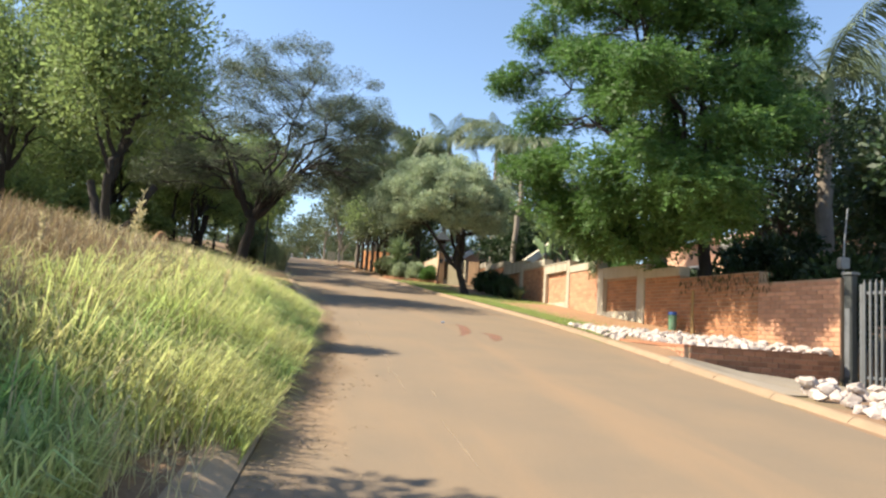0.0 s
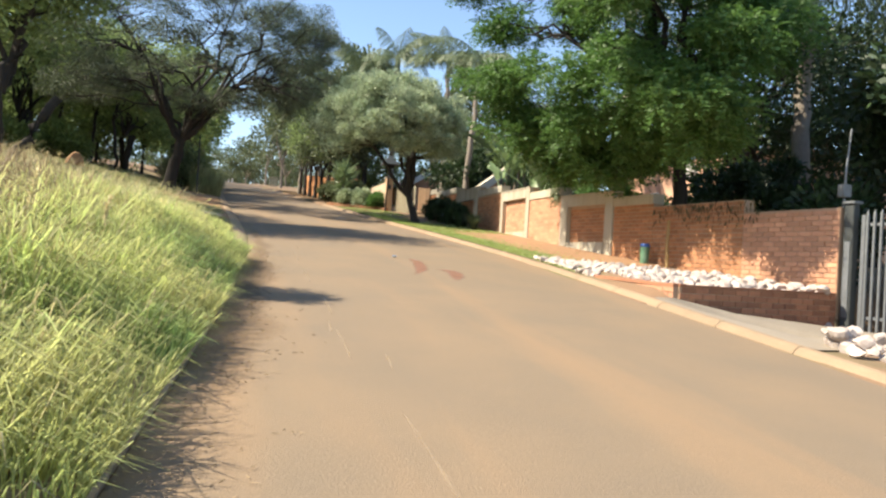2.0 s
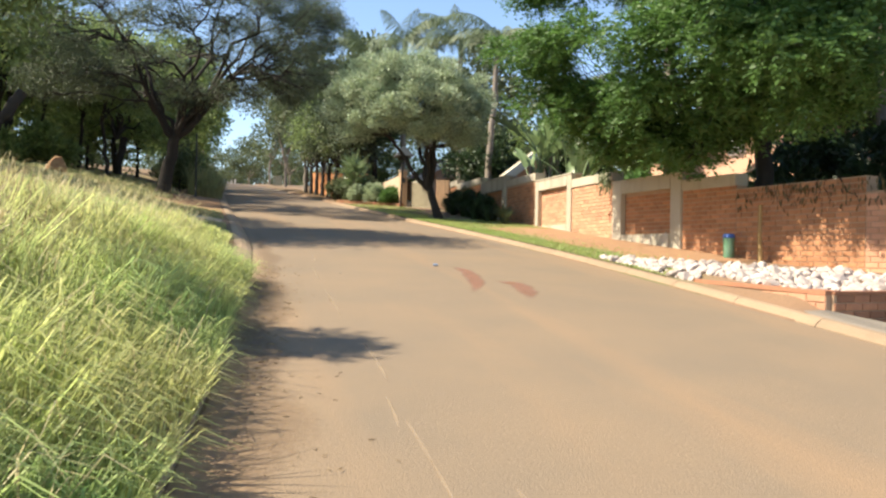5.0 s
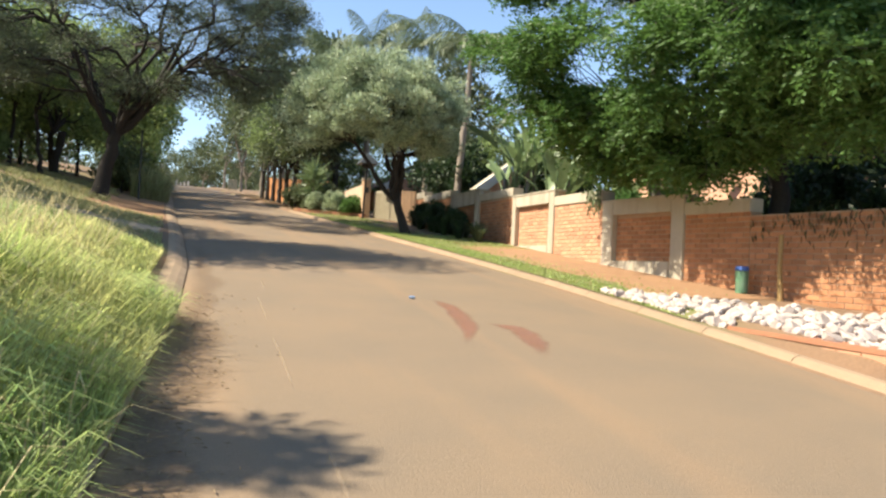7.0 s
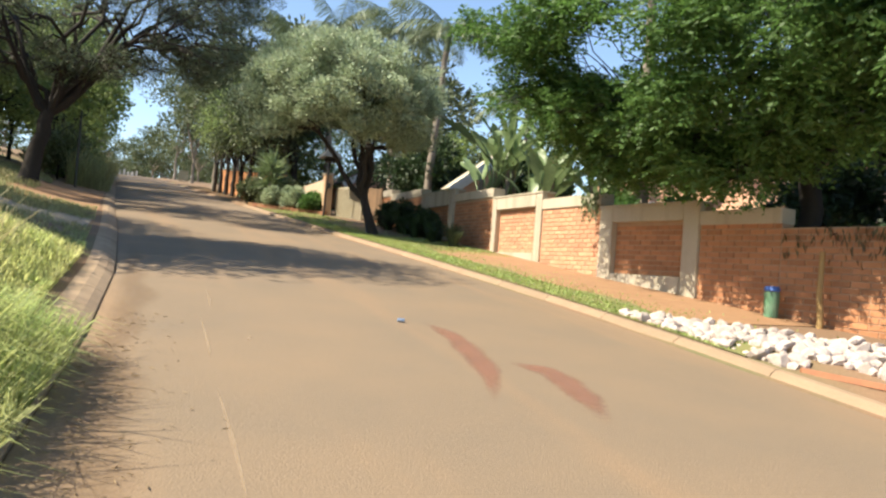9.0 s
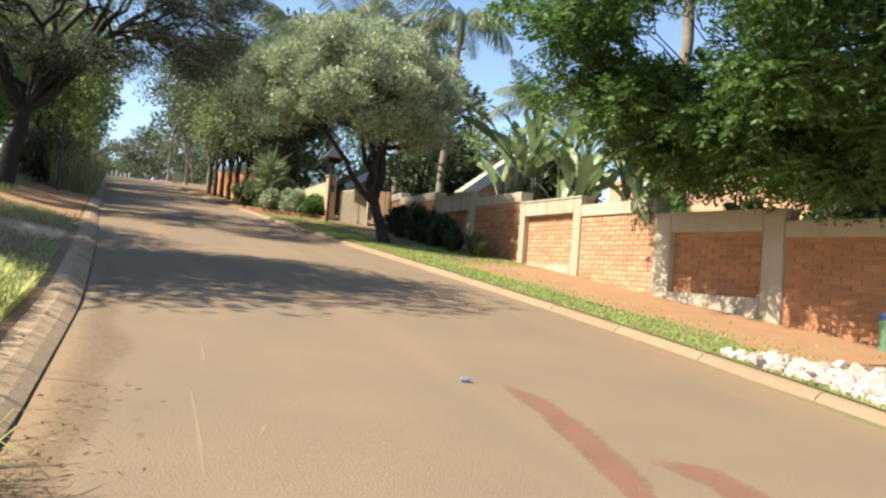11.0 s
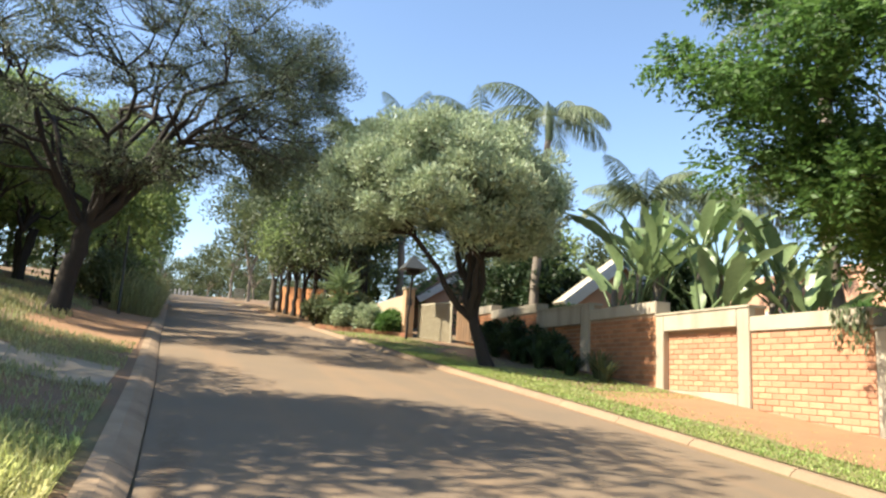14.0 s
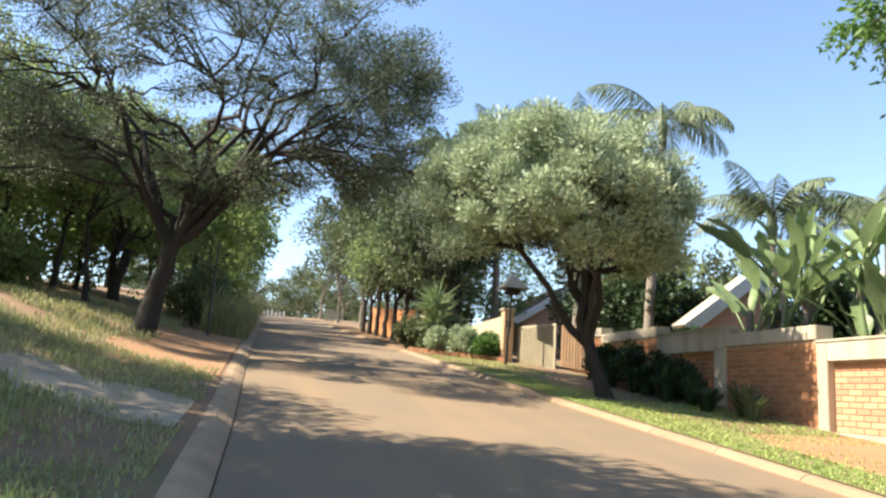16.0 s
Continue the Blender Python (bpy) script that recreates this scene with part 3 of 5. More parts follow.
# ---- grass ----
def blades(name, label, x, y, height, width, mat, curl=0.45, category="grass", toward=0.0):
    n = len(x)
    z = np.maximum(ground_z(x, y), road_z(y) + 0.05) - 0.02
    p = np.stack([x, y, z], -1)
    a = rng.uniform(0, 2 * math.pi, n)
    d = np.stack([np.cos(a) + toward, np.sin(a), 0 * a], -1)
    d /= np.linalg.norm(d, axis=1, keepdims=True)
    s = np.stack([-np.sin(a), np.cos(a), 0 * a], -1)
    h = (height * rng.uniform(0.5, 1.25, n))[:, None]
    c = rng.uniform(0.1, 1.0, n)[:, None] * curl * h
    w = (width * rng.uniform(0.6, 1.4, n))[:, None]
    up = np.array([0, 0, 1.0])
    m1 = p + up * h * 0.5 + d * c * 0.2
    m2 = p + up * h * 0.88 + d * c * 0.6
    m3 = p + up * (h * 1.0 - c * 0.28) + d * c * 1.15
    q1 = np.stack([p - s * w, p + s * w, m1 + s * w * 0.9, m1 - s * w * 0.9], 1)
    q2 = np.stack([m1 - s * w * 0.9, m1 + s * w * 0.9, m2 + s * w * 0.65, m2 - s * w * 0.65], 1)
    q3 = np.stack([m2 - s * w * 0.65, m2 + s * w * 0.65, m3 + s * w * 0.1, m3 - s * w * 0.1], 1)
    return tagged(quads(name, np.concatenate([q1, q2, q3] if height.max() > 0.15 else [q1, q2]), mat), label, category, kind="stuff")

def scatter(n, x0, x1, y0, y1, clump=0.5):
    """Points in tufts, x measured to the left of the kerb."""
    k = max(8, n // 40)
    cx, cy = rng.uniform(x0, x1, k), rng.uniform(y0, y1, k)
    i = rng.integers(0, k, n)
    return np.clip(cx[i] + rng.normal(0, 0.16, n), x0, None), cy[i] + rng.normal(0, 0.16, n)


GRASS_VERGE = material("verge_grass", (0.28, 0.33, 0.13), (0.36, 0.34, 0.18), 0.9, 8, 0.6, 0, 0.5, "island", 0.3, translucent=0.3)

def kerb_side(d, y):
    return left_edge(y) - 0.38 - d

gd, gy_ = scatter(96000, -0.34, 7.0, 5.6, 15.6)
keep = rng.uniform(0, 1, len(gd)) > 0.72 * step01(gd, 1.3, 2.8)
gd, gy_ = gd[keep], gy_[keep]
lump = 1 + 0.25 * np.sin(gy_ * 2.3 + gd * 1.7) + 0.2 * np.sin(gy_ * 5.1 - gd * 3.9 + 1) + 0.15 * np.sin(gd * 7.7 + gy_)
wild = lump * np.clip((gd + 0.30) / 1.5, 0, 1) ** 0.8 * (1 - 0.4 * step01(gy_, 14.0, 15.6)) * (1 - 0.35 * step01(gd, 1.6, 3.2))
blades("tall_grass", "tall unmown green and straw-coloured grass on the bank", kerb_side(gd, gy_), gy_, 0.26 + 0.5 * wild, 0.006, GRASS_TALL, 1.25, toward=np.clip(0.9 - gd, 0, 0.7))
gd, gy_ = scatter(14000, 0.25, 7.0, 1.2, 5.4)
blades("tall_grass", "tall unmown green grass on the bank", kerb_side(gd, gy_), gy_, 0.45 + 0.35 * np.clip(gd / 2, 0, 1), 0.009, GRASS_TALL, 1.0)
gd, gy_ = scatter(30000, 0.08, 4.6, 15.2, 21.4)
blades("tall_grass", "knee-high pale green grass beside the kerb", kerb_side(gd, gy_), gy_, (0.2 + 0.34 * np.clip(gd / 1.0, 0, 1)) * (1 - 0.5 * step01(gy_, 18.5, 21.4)), 0.008, GRASS_TALL, 0.9)
STRAW = material("pale_straw", (0.60, 0.53, 0.30), (0.50, 0.42, 0.24), 1.5, 8, 0.6, 0, 0.5, "island", 0.3, translucent=0.4)
gy_ = rng.uniform(4.0, 19.0, 9000)
gd = rng.uniform(-0.2, 5.0, 9000) + 0.8 * step01(gy_, 12.5, 14.5)
blades("straw_stalk", "long bent straw-coloured stalks through the green grass", kerb_side(gd, gy_), gy_, 0.45 + 0.4 * np.clip(gd / 1.2, 0, 1), 0.0042, STRAW, 1.3)
gd, gy_ = scatter(30000, 1.1, 11.0, 5.5, 19.0)
blades("dry_grass", "dry brown seeding grass along the top of the bank", kerb_side(gd, gy_), gy_, 0.85 - 0.4 * step01(gy_, 13.5, 16.5), 0.0055, GRASS_DRY, 0.6)
gd, gy_ = scatter(16000, 1.5, 6.5, 5.5, 14.5)
blades("dry_grass", "brown feathery seed heads above the green grass", kerb_side(gd, gy_), gy_, 0.72 + 0.26 * step01(gd, 1.5, 2.6), 0.006, GRASS_DRY, 0.75)
gd, gy_ = scatter(30000, 0.1, 7.0, 20.6, 31.0)
bare = np.abs(gy_ - 25.7 - 0.33 * gd) > 0.8 + 0.25 * np.sin(gd * 4) + 0.2 * np.sin(gd * 11 + 1) - 0.5 * (rng.uniform(0, 1, len(gd)) < 0.08)
gd, gy_ = gd[bare], gy_[bare]
blades("short_grass", "short patchy grass in dappled shade", kerb_side(gd, gy_), gy_, 0.085 + 0.035 * np.clip(gd, 0, 5), 0.007, GRASS_VERGE, 0.7)
gd, gy_ = scatter(9000, 1.8, 9.0, 30.0, 44.0)
blades("short_grass", "short patchy grass under the trees", kerb_side(gd, gy_), gy_, 0.2 + 0 * gd, 0.009, GRASS_VERGE, 0.6)
n = 20000
gy_ = rng.uniform(15.8, 37.0, n)
ge = np.abs(rng.normal(0, 0.75, n)) + 0.03
keep = ge < 2.9
blades("lawn", "mown green grass between the kerb and the wall", (right_edge(gy_) + 0.24 + ge)[keep], gy_[keep], 0.055 + 0 * gy_[keep], 0.008, GRASS_LAWN, 0.8)
gy_ = rng.uniform(15.8, 34.0, 15000)
blades("lawn", "thick green grass strip along the kerb", right_edge(gy_) + 0.23 + 0.85 * rng.uniform(0, 1, 15000) ** 1.3, gy_, 0.06 + 0 * gy_, 0.009, GRASS_LAWN, 0.9)
gy_ = rng.uniform(26.0, 30.5, 9000)
ge = rng.uniform(0.05, 3.2, 9000)
blades("lawn", "mown green grass at the foot of the wall", right_edge(gy_) + 0.24 + ge, gy_, 0.05 + 0 * gy_, 0.008, GRASS_LAWN, 0.8)
gy_ = rng.uniform(36.0, 42.0, 3500)
blades("lawn", "shaded grass in front of the lattice gate", right_edge(gy_) + 0.24 + rng.uniform(0.0, 2.4, 3500), gy_, 0.06 + 0 * gy_, 0.009, GRASS_LAWN, 0.8)
gy_ = rng.uniform(42.5, 74.0, 9000)
gd = rng.uniform(-0.1, 1.5, 9000)
blades("tall_grass", "tall pale green brush leaning over the kerb", kerb_side(gd, gy_), gy_, 0.7 + 0.5 * np.sin(gy_ * 0.9) ** 2 + 0.25 * gd, 0.014, GRASS_VERGE, 0.9, toward=0.5)
gy_ = rng.uniform(42.0, 75.0, 6000)
blades("lawn", "dry yellowish grass strip under the street trees", right_edge(gy_) + 0.24 + rng.uniform(0.0, 1.8, 6000), gy_, 0.06 + 0 * gy_, 0.012, GRASS_DRY, 0.8)

def sheet(name, label, fx, y0, y1, mat, lift=0.02, cols=9, kind="structure", category="ground"):
    """A thin sheet on the ground; fx gives its two edges."""
    yy = np.arange(y0, y1 + 0.01, 0.3)
    rows = []
    for v in yy:
        a, b = fx(v)
        xs = np.linspace(a, b, cols)
        rows.append(np.stack([xs, np.full(cols, v), ground_z(xs, np.full(cols, v)) + lift], -1))
    return tagged(grid_mesh(name, np.array(rows), mat), label, category, kind=kind)

GREEN_EARTH = material("grassy_earth", (0.15, 0.17, 0.05), (0.22, 0.17, 0.08), 1.6, 60, 0.95, 0.8, 0.5)
sheet("verge", "thin green turf over brown soil beside the kerb", lambda v: (float(right_edge(v)) + 0.205, float(right_edge(v)) + 1.15 + 0.25 * math.sin(v * 1.7)), 15.5, 36.0, GREEN_EARTH, 0.016)
sheet("bare_soil", "trodden orange-brown soil along the wall foot", lambda v: (float(right_edge(v)) + 1.1, WX + 0.1 * max(22.7 - v, 0) - 0.06), 17.5, 27.0, RED_EARTH, 0.012)
sheet("bare_soil", "orange soil round the foot of the thorn tree", lambda v: (float(left_edge(v)) - 2.5 - 0.3 * math.sin(v), float(left_edge(v)) - 0.41), 30.0, 43.0, RED_EARTH, 0.012)

def path_sheet():
    t, w = np.linspace(0, 1, 30), np.linspace(-1, 1, 6)
    rows = []
    for k in t:
        x = 0.42 - 9 * k
        y = 25.7 + 3.0 * k + w * (1.0 + 0.2 * math.sin(9 * k) + 0.12 * math.sin(31 * k))
        xs = np.full(6, x)
        rows.append(np.stack([xs, y, ground_z(xs, y) + 0.014], -1))
    return tagged(grid_mesh("footpath", np.array(rows), PALE_EARTH), "pale trodden footpath crossing the grass bank", "path", kind="structure")
path_sheet()

def seed_stalk(x, y, h, leanx):
    root = tagged(new("grass_stalk"), "tall dry grass stalk with a feathery seed head", "grass", "tall grass stalks")
    b = np.array(at(x, y))
    top = b + np.array([leanx, 0.1, h])
    p = bend(b, top, 0.02, 0.01, 8)
    solid("stem", tubes([(p, np.linspace(0.007, 0.003, 8))], 4), STRAW, root)
    k = 60
    t = rng.uniform(0.72, 1.0, k)
    q = np.stack([np.interp(t, np.linspace(0, 1, 8), p[:, i]) for i in range(3)], -1)
    dd = unit(k) * 0.7 + np.array([0, 0, 0.8])
    quads("seed_head", leaf_faces(q, dd / np.linalg.norm(dd, axis=1, keepdims=True), 0.07, 0.018), STRAW, root)
for x, y, h, l in ((-1.6, 8.0, 1.75, 0.16), (-1.75, 8.2, 1.5, 0.28), (-1.3, 7.9, 1.15, 0.1), (-1.15, 8.4, 1.2, 0.15), (-2.6, 9.0, 1.2, -0.1), (-0.75, 9.6, 1.0, 0.12)):
    seed_stalk(x, y, h, l)

# ---- marks on the road ----
def soft_soil(name, c1, c2, c3, grain=16.0, gain=1.0, body=1.6):
    """Loose soil that thins out to nothing at its edges."""
    m = material(name, c1, c2, 5.0, 60, 0.95, 0.6, third=c3, big=2.0)
    t = m.node_tree
    cover = t.nodes.new("ShaderNodeAttribute")
    cover.attribute_name = "cover"
    geo = t.nodes.new("ShaderNodeNewGeometry")
    n = t.nodes.new("ShaderNodeTexNoise")
    n.inputs["Scale"].default_value, n.inputs["Detail"].default_value = grain, 6.0
    t.links.new(geo.outputs["Position"], n.inputs["Vector"])
    k = t.nodes.new("ShaderNodeMath")
    k.operation = "MULTIPLY_ADD"
    k.inputs[1].default_value = body
    t.links.new(cover.outputs["Fac"], k.inputs[0])
    t.links.new(n.outputs[0], k.inputs[2])
    r = t.nodes.new("ShaderNodeMapRange")
    r.inputs[1].default_value, r.inputs[2].default_value, r.inputs[4].default_value = 0.72, 1.35, gain
    t.links.new(k.outputs[0], r.inputs[0])
    clear = t.nodes.new("ShaderNodeBsdfTransparent")
    mx = t.nodes.new("ShaderNodeMixShader")
    t.links.new(r.outputs[0], mx.inputs[0])
    t.links.new(clear.outputs[0], mx.inputs[1])
    t.links.new(t.nodes["Principled BSDF"].outputs[0], mx.inputs[2])
    t.links.new(mx.outputs[0], t.nodes["Material Output"].inputs[0])
    return m

def road_patch(name, label, fa, fb, mat, n=40, lift=0.001, group="soil smears on the road"):
    rows, cover = [], []
    for i, k in enumerate(np.linspace(0, 1, n)):
        (xa, ya), (xb, yb) = fa(k), fb(k)
        xs, yy = np.linspace(xa, xb, 7), np.linspace(ya, yb, 7)
        u = (xs - left_edge(yy)) / (right_edge(yy) - left_edge(yy))
        rows.append(np.stack([xs, yy, road_z(yy) + 0.03 * 4 * u * (1 - u) + lift * math.sin(math.pi * min(max(k, 0.02), 0.98)) + 0.0025], -1))
        cover += [v * min(1.0, 4 * min(k, 1 - k)) for v in (0.0, 0.5, 0.9, 1.0, 0.9, 0.5, 0.0)]
    ob = grid_mesh(name, np.array(rows), mat)
    ob.data.attributes.new("cover", "FLOAT", "POINT").data.foreach_set("value", cover)
    return tagged(ob, label, "soil", group)

def smear(x0, y0, x1, y1, bow, w, seed):
    g = random.Random(seed)
    ph = g.uniform(0, 6)
    def mid(k):
        return x0 + (x1 - x0) * k + bow * 4 * k * (1 - k), y0 + (y1 - y0) * k
    def half(k):
        return w * (math.sin(math.pi * min(1, k * 0.9 + 0.06)) ** 0.7) * (1 + 0.3 * math.sin(9 * k + ph) + 0.2 * math.sin(23 * k + ph) + 0.15 * math.sin(61 * k)) / 2 + 0.003
    return (lambda k: (mid(k)[0] - half(k), mid(k)[1] - 0.2 * half(k))), (lambda k: (mid(k)[0] + half(k), mid(k)[1] + 0.2 * half(k)))
def crescent(x0, y0, xm, ym, x1, y1, w, seed):
    """A bowed streak, broad in the middle and pointed at both ends."""
    ph = random.Random(seed).uniform(0, 6)
    cx, cy = 2 * xm - (x0 + x1) / 2, 2 * ym - (y0 + y1) / 2
    def side(sg):
        def edge(k):
            x = x0 * (1 - k) ** 2 + 2 * cx * k * (1 - k) + x1 * k * k
            y = y0 * (1 - k) ** 2 + 2 * cy * k * (1 - k) + y1 * k * k
            tx, ty = 2 * (1 - k) * (cx - x0) + 2 * k * (x1 - cx), 2 * (1 - k) * (cy - y0) + 2 * k * (y1 - cy)
            l = math.hypot(tx, ty)
            h = sg * w / 2 * math.sin(math.pi * min(1, 0.08 + 0.9 * k)) ** 0.8 * (1 + 0.12 * math.sin(11 * k + ph + sg) + 0.08 * math.sin(29 * k + ph))
            return x + ty / l * h, y - tx / l * h
        return edge
    return side(1), side(-1)
SMEAR = soft_soil("red_soil_smear", (0.29, 0.125, 0.08), (0.24, 0.12, 0.08), (0.20, 0.10, 0.07), 22.0, 0.6, 1.0)
for x0, y0, xm, ym, x1, y1, w, sd in ((4.12, 17.15, 4.12, 15.75, 3.48, 14.0, 0.36, 1), (4.22, 15.3, 4.5, 14.75, 4.06, 13.5, 0.42, 2)):
    fa, fb = crescent(x0, y0, xm, ym, x1, y1, w, sd)
    road_patch("soil_smear", "streak of red soil spilled on the asphalt", fa, fb, SMEAR)
SCRAPE = soft_soil("pale_scrape", (0.42, 0.31, 0.20), (0.36, 0.27, 0.18), (0.32, 0.23, 0.15), 30.0, 0.45)
for x0, y0, y1, w in ((1.5, 8.2, 9.6, 0.05), (1.55, 5.2, 7.0, 0.05), (1.62, 10.2, 11.6, 0.05), (1.48, 9.3, 10.0, 0.05), (1.78, 7.9, 8.5, 0.06), (1.66, 12.6, 14.6, 0.05), (1.75, 15.2, 17.0, 0.05), (1.95, 17.4, 18.6, 0.05), (2.1, 15.9, 16.1, 0.06)):
    fa, fb = smear(x0, y0, x0 + 0.06, y1, 0.01, w * 0.45, int(y0 * 10))
    road_patch("scrape_mark", "pale scrape along the asphalt", fa, fb, SCRAPE, 16, 0.0005)
LOOSE = soft_soil("loose_brown_soil", (0.20, 0.125, 0.07), (0.17, 0.11, 0.065), (0.23, 0.14, 0.075), 26.0, 0.32, 0.75)
def soil_edge(k):
    y = 4.2 + 21.0 * k
    return float(left_edge(y)) + (0.85 - 0.4 * k) * (0.8 + 0.15 * math.sin(31 * k) + 0.12 * math.sin(77 * k + 1)), y
strip = road_patch("loose_soil", "brown soil and plant litter washed along the kerb", lambda k: (float(left_edge(4.2 + 21.0 * k)) + 0.02, 4.2 + 21.0 * k), soil_edge, LOOSE, 160, 0.002, "")
tagged(strip, kind="structure")
n = 900
ly = rng.uniform(4.0, 17.0, n)
lx = left_edge(ly) + 0.03 + np.abs(rng.normal(0, 0.32, n))
lu = (lx - left_edge(ly)) / (right_edge(ly) - left_edge(ly))
lp = np.stack([lx, ly, road_z(ly) + 0.12 * lu * (1 - lu) + 0.012], -1)
ld = unit(n) * np.array([1, 1, 0.08])
tagged(quads("plant_litter", leaf_faces(lp, ld / np.linalg.norm(ld, axis=1, keepdims=True), 0.06, 0.008), GRASS_DRY), "dry straw and twigs scattered along the kerb", "litter", kind="stuff")
bm = bmesh.new()
bmesh.ops.create_cone(bm, cap_ends=True, segments=14, radius1=0.022, radius2=0.022, depth=0.08, matrix=pose(3.88, 17.0, float(road_z(17)) + 0.051, 90, 0, 70))
bmesh.ops.bevel(bm, geom=list(bm.edges), offset=0.005, segments=1, affect="EDGES")
can = tagged(new("drink_can"), "crushed blue drink can on the asphalt", "can")
part("can_body", bm, material("blue_tin", (0.12, 0.22, 0.4), (0.45, 0.5, 0.55), 30, 60, 0.35, 0.1, metal=0.5), can)

# ---- driveway, stone beds, retaining wall, gate ----
sheet("driveway", "grey concrete driveway falling to the gate", lambda v: (float(right_edge(v)) + 0.205, 12.5 if v < 12.3 else 7.75), 8.8, 12.42, APRON, 0.02, 14)
retaining = tagged(new("retaining_wall"), "low brick retaining wall holding the stone bed, unlit face coloured brown", "wall", kind="structure")
def low_wall(a, b, z0a, z0b, top_a, top_b, mat, single, name):
    a, b = Vector(a), Vector(b)
    l = (b - a).length
    ang = math.atan2(b.y - a.y, b.x - a.x) - math.pi / 2
    m = Matrix.Translation((a.x, a.y, 0)) @ Matrix.Rotation(ang, 4, "Z")
    bm = bmesh.new()
    box(bm, -0.2, 0.0, 0, l, z0a, top_a, m)
    for v in bm.verts:
        k = (Vector((v.co.x, v.co.y)) - a).length / l
        v.co.z += ((top_b - top_a) if v.co.z > (z0a + top_a) / 2 else (z0b - z0a)) * min(1, max(0, k))
    part("core", bm, MORTAR, retaining)
    bm = bmesh.new()
    box(bm, -0.22, 0.02, 0.0, l, top_a, top_a + 0.04, m, 0.008)
    for v in bm.verts:
        k = (Vector((v.co.x, v.co.y)) - a).length / l
        v.co.z += (top_b - top_a) * min(1, max(0, k))
    part("cap", bm, BRICK_BROWN, retaining)
    flip = m @ Matrix.Rotation(math.pi, 4, "Z") @ Matrix.Translation((0, -l, 0))
    brick_face(retaining, flip, 0.0, l, min(z0a, z0b), min(top_a, top_b), mat, single)
# brown brick darkens the face turned from the sun; the sunlit return stays orange
low_wall((7.58, 12.41), (11.34, 12.97), 0.6, 0.6, 1.60, 1.60, BRICK_BROWN, True, "face")
low_wall((7.42, 14.9), (7.50, 12.44), 1.2, 1.1, 1.66, 1.60, BRICK, True, "return")

def stone_mesh(seed):
    g = random.Random(seed)
    bm = bmesh.new()
    bmesh.ops.create_icosphere(bm, subdivisions=2, radius=1.0)
    off = Vector((g.uniform(0, 50), g.uniform(0, 50), g.uniform(0, 50)))
    ax = [Vector((g.gauss(0, 1), g.gauss(0, 1), g.gauss(0, 1))).normalized() for _ in range(10)]
    lim = [g.uniform(0.42, 0.8) for _ in ax]
    for v in bm.verts:
        for n_, k in zip(ax, lim):
            dd = v.co.dot(n_)
            if dd > k:
                v.co -= n_ * (dd - k)
        v.co *= 1 + 0.12 * noise.noise(v.co * 2.2 + off)
    me = bpy.data.meshes.new("stone")
    bm.to_mesh(me)
    bm.free()
    me.materials.append(STONE)
    return me
stone_meshes = [stone_mesh(i) for i in range(14)]
def stone(x, y, z, r, group):
    ob = new("stone", stone_meshes[rnd.randrange(14)])
    ob.matrix_basis = Matrix.LocRotScale((x, y, z), Euler((rnd.uniform(-0.6, 0.6), rnd.uniform(-0.6, 0.6), rnd.uniform(0, 6.3))), Vector((r * rnd.uniform(0.9, 1.4), r * rnd.uniform(0.8, 1.1), r * rnd.uniform(0.6, 0.85))))
    tagged(ob, "rough white quartz stone in a roadside bed" if r < 0.145 else "large rough white quartz stone beside the driveway", "stone", group)
placed = []
def strew(count, fxy, r0, r1, group, gap=0.8):
    k = tries = 0
    while k < count and tries < count * 30:
        tries += 1
        x, y = fxy()
        r = rnd.uniform(r0, r1)
        if any((x - a) ** 2 + (y - b) ** 2 < (gap * (r + c)) ** 2 for a, b, c in placed):
            continue
        placed.append((x, y, r))
        stone(x, y, float(ground_z(x, y)) + r * 0.35, r, group)
        k += 1
def bed_far():
    k = rnd.random()
    y = 12.85 + 5.0 * k
    lo = max(float(right_edge(y)) + 0.34, 7.4 + 0.25 * (y < 14.9))
    wide = 3.3 * (1 - k) ** 0.8 + 0.25
    return min(lo + rnd.random() ** 1.3 * wide, WX + 0.1 * (22.7 - y) - 0.2), y + 0.08 * rnd.random()
strew(195, bed_far, 0.08, 0.145, "white stones on the raised bed", 0.6)
rubble = bmesh.new()
for _ in range(700):
    x, y = bed_far()
    rr = rnd.uniform(0.035, 0.075)
    tmp = bmesh.new()
    bmesh.ops.create_icosphere(tmp, subdivisions=1, radius=rr)
    sx = rnd.uniform(0.7, 1.3)
    spin = Matrix.Rotation(rnd.uniform(0, 6.3), 4, "Z")
    z0 = float(ground_z(x, y))
    vs = [rubble.verts.new(Vector((x, y, z0 + rr * 0.4)) + spin @ Vector((v.co.x * sx, v.co.y * rnd.uniform(0.7, 1.2), v.co.z * 0.8))) for v in tmp.verts]
    tmp.verts.index_update()
    for f in tmp.faces:
        rubble.faces.new([vs[v.index] for v in f.verts])
    tmp.free()
tagged(part("stone_rubble", rubble, STONE), "small white stones filling the gaps of the bed", "stones", kind="stuff")
def bed_near():
    e = rnd.uniform(0, 1.7)
    y = 8.95 + 0.6 * e - 3.6 * rnd.random() ** 1.5
    return float(right_edge(y)) + 0.36 + e, y
placed.clear()
strew(64, bed_near, 0.10, 0.17, "white stones beside the driveway", 0.7)
first = list(placed)
for x, y, r in first[:34]:
    stone(x + rnd.uniform(-0.1, 0.1), y + rnd.uniform(-0.1, 0.1), float(ground_z(x, y)) + r * 0.9 + 0.06, rnd.uniform(0.09, 0.14), "white stones beside the driveway")

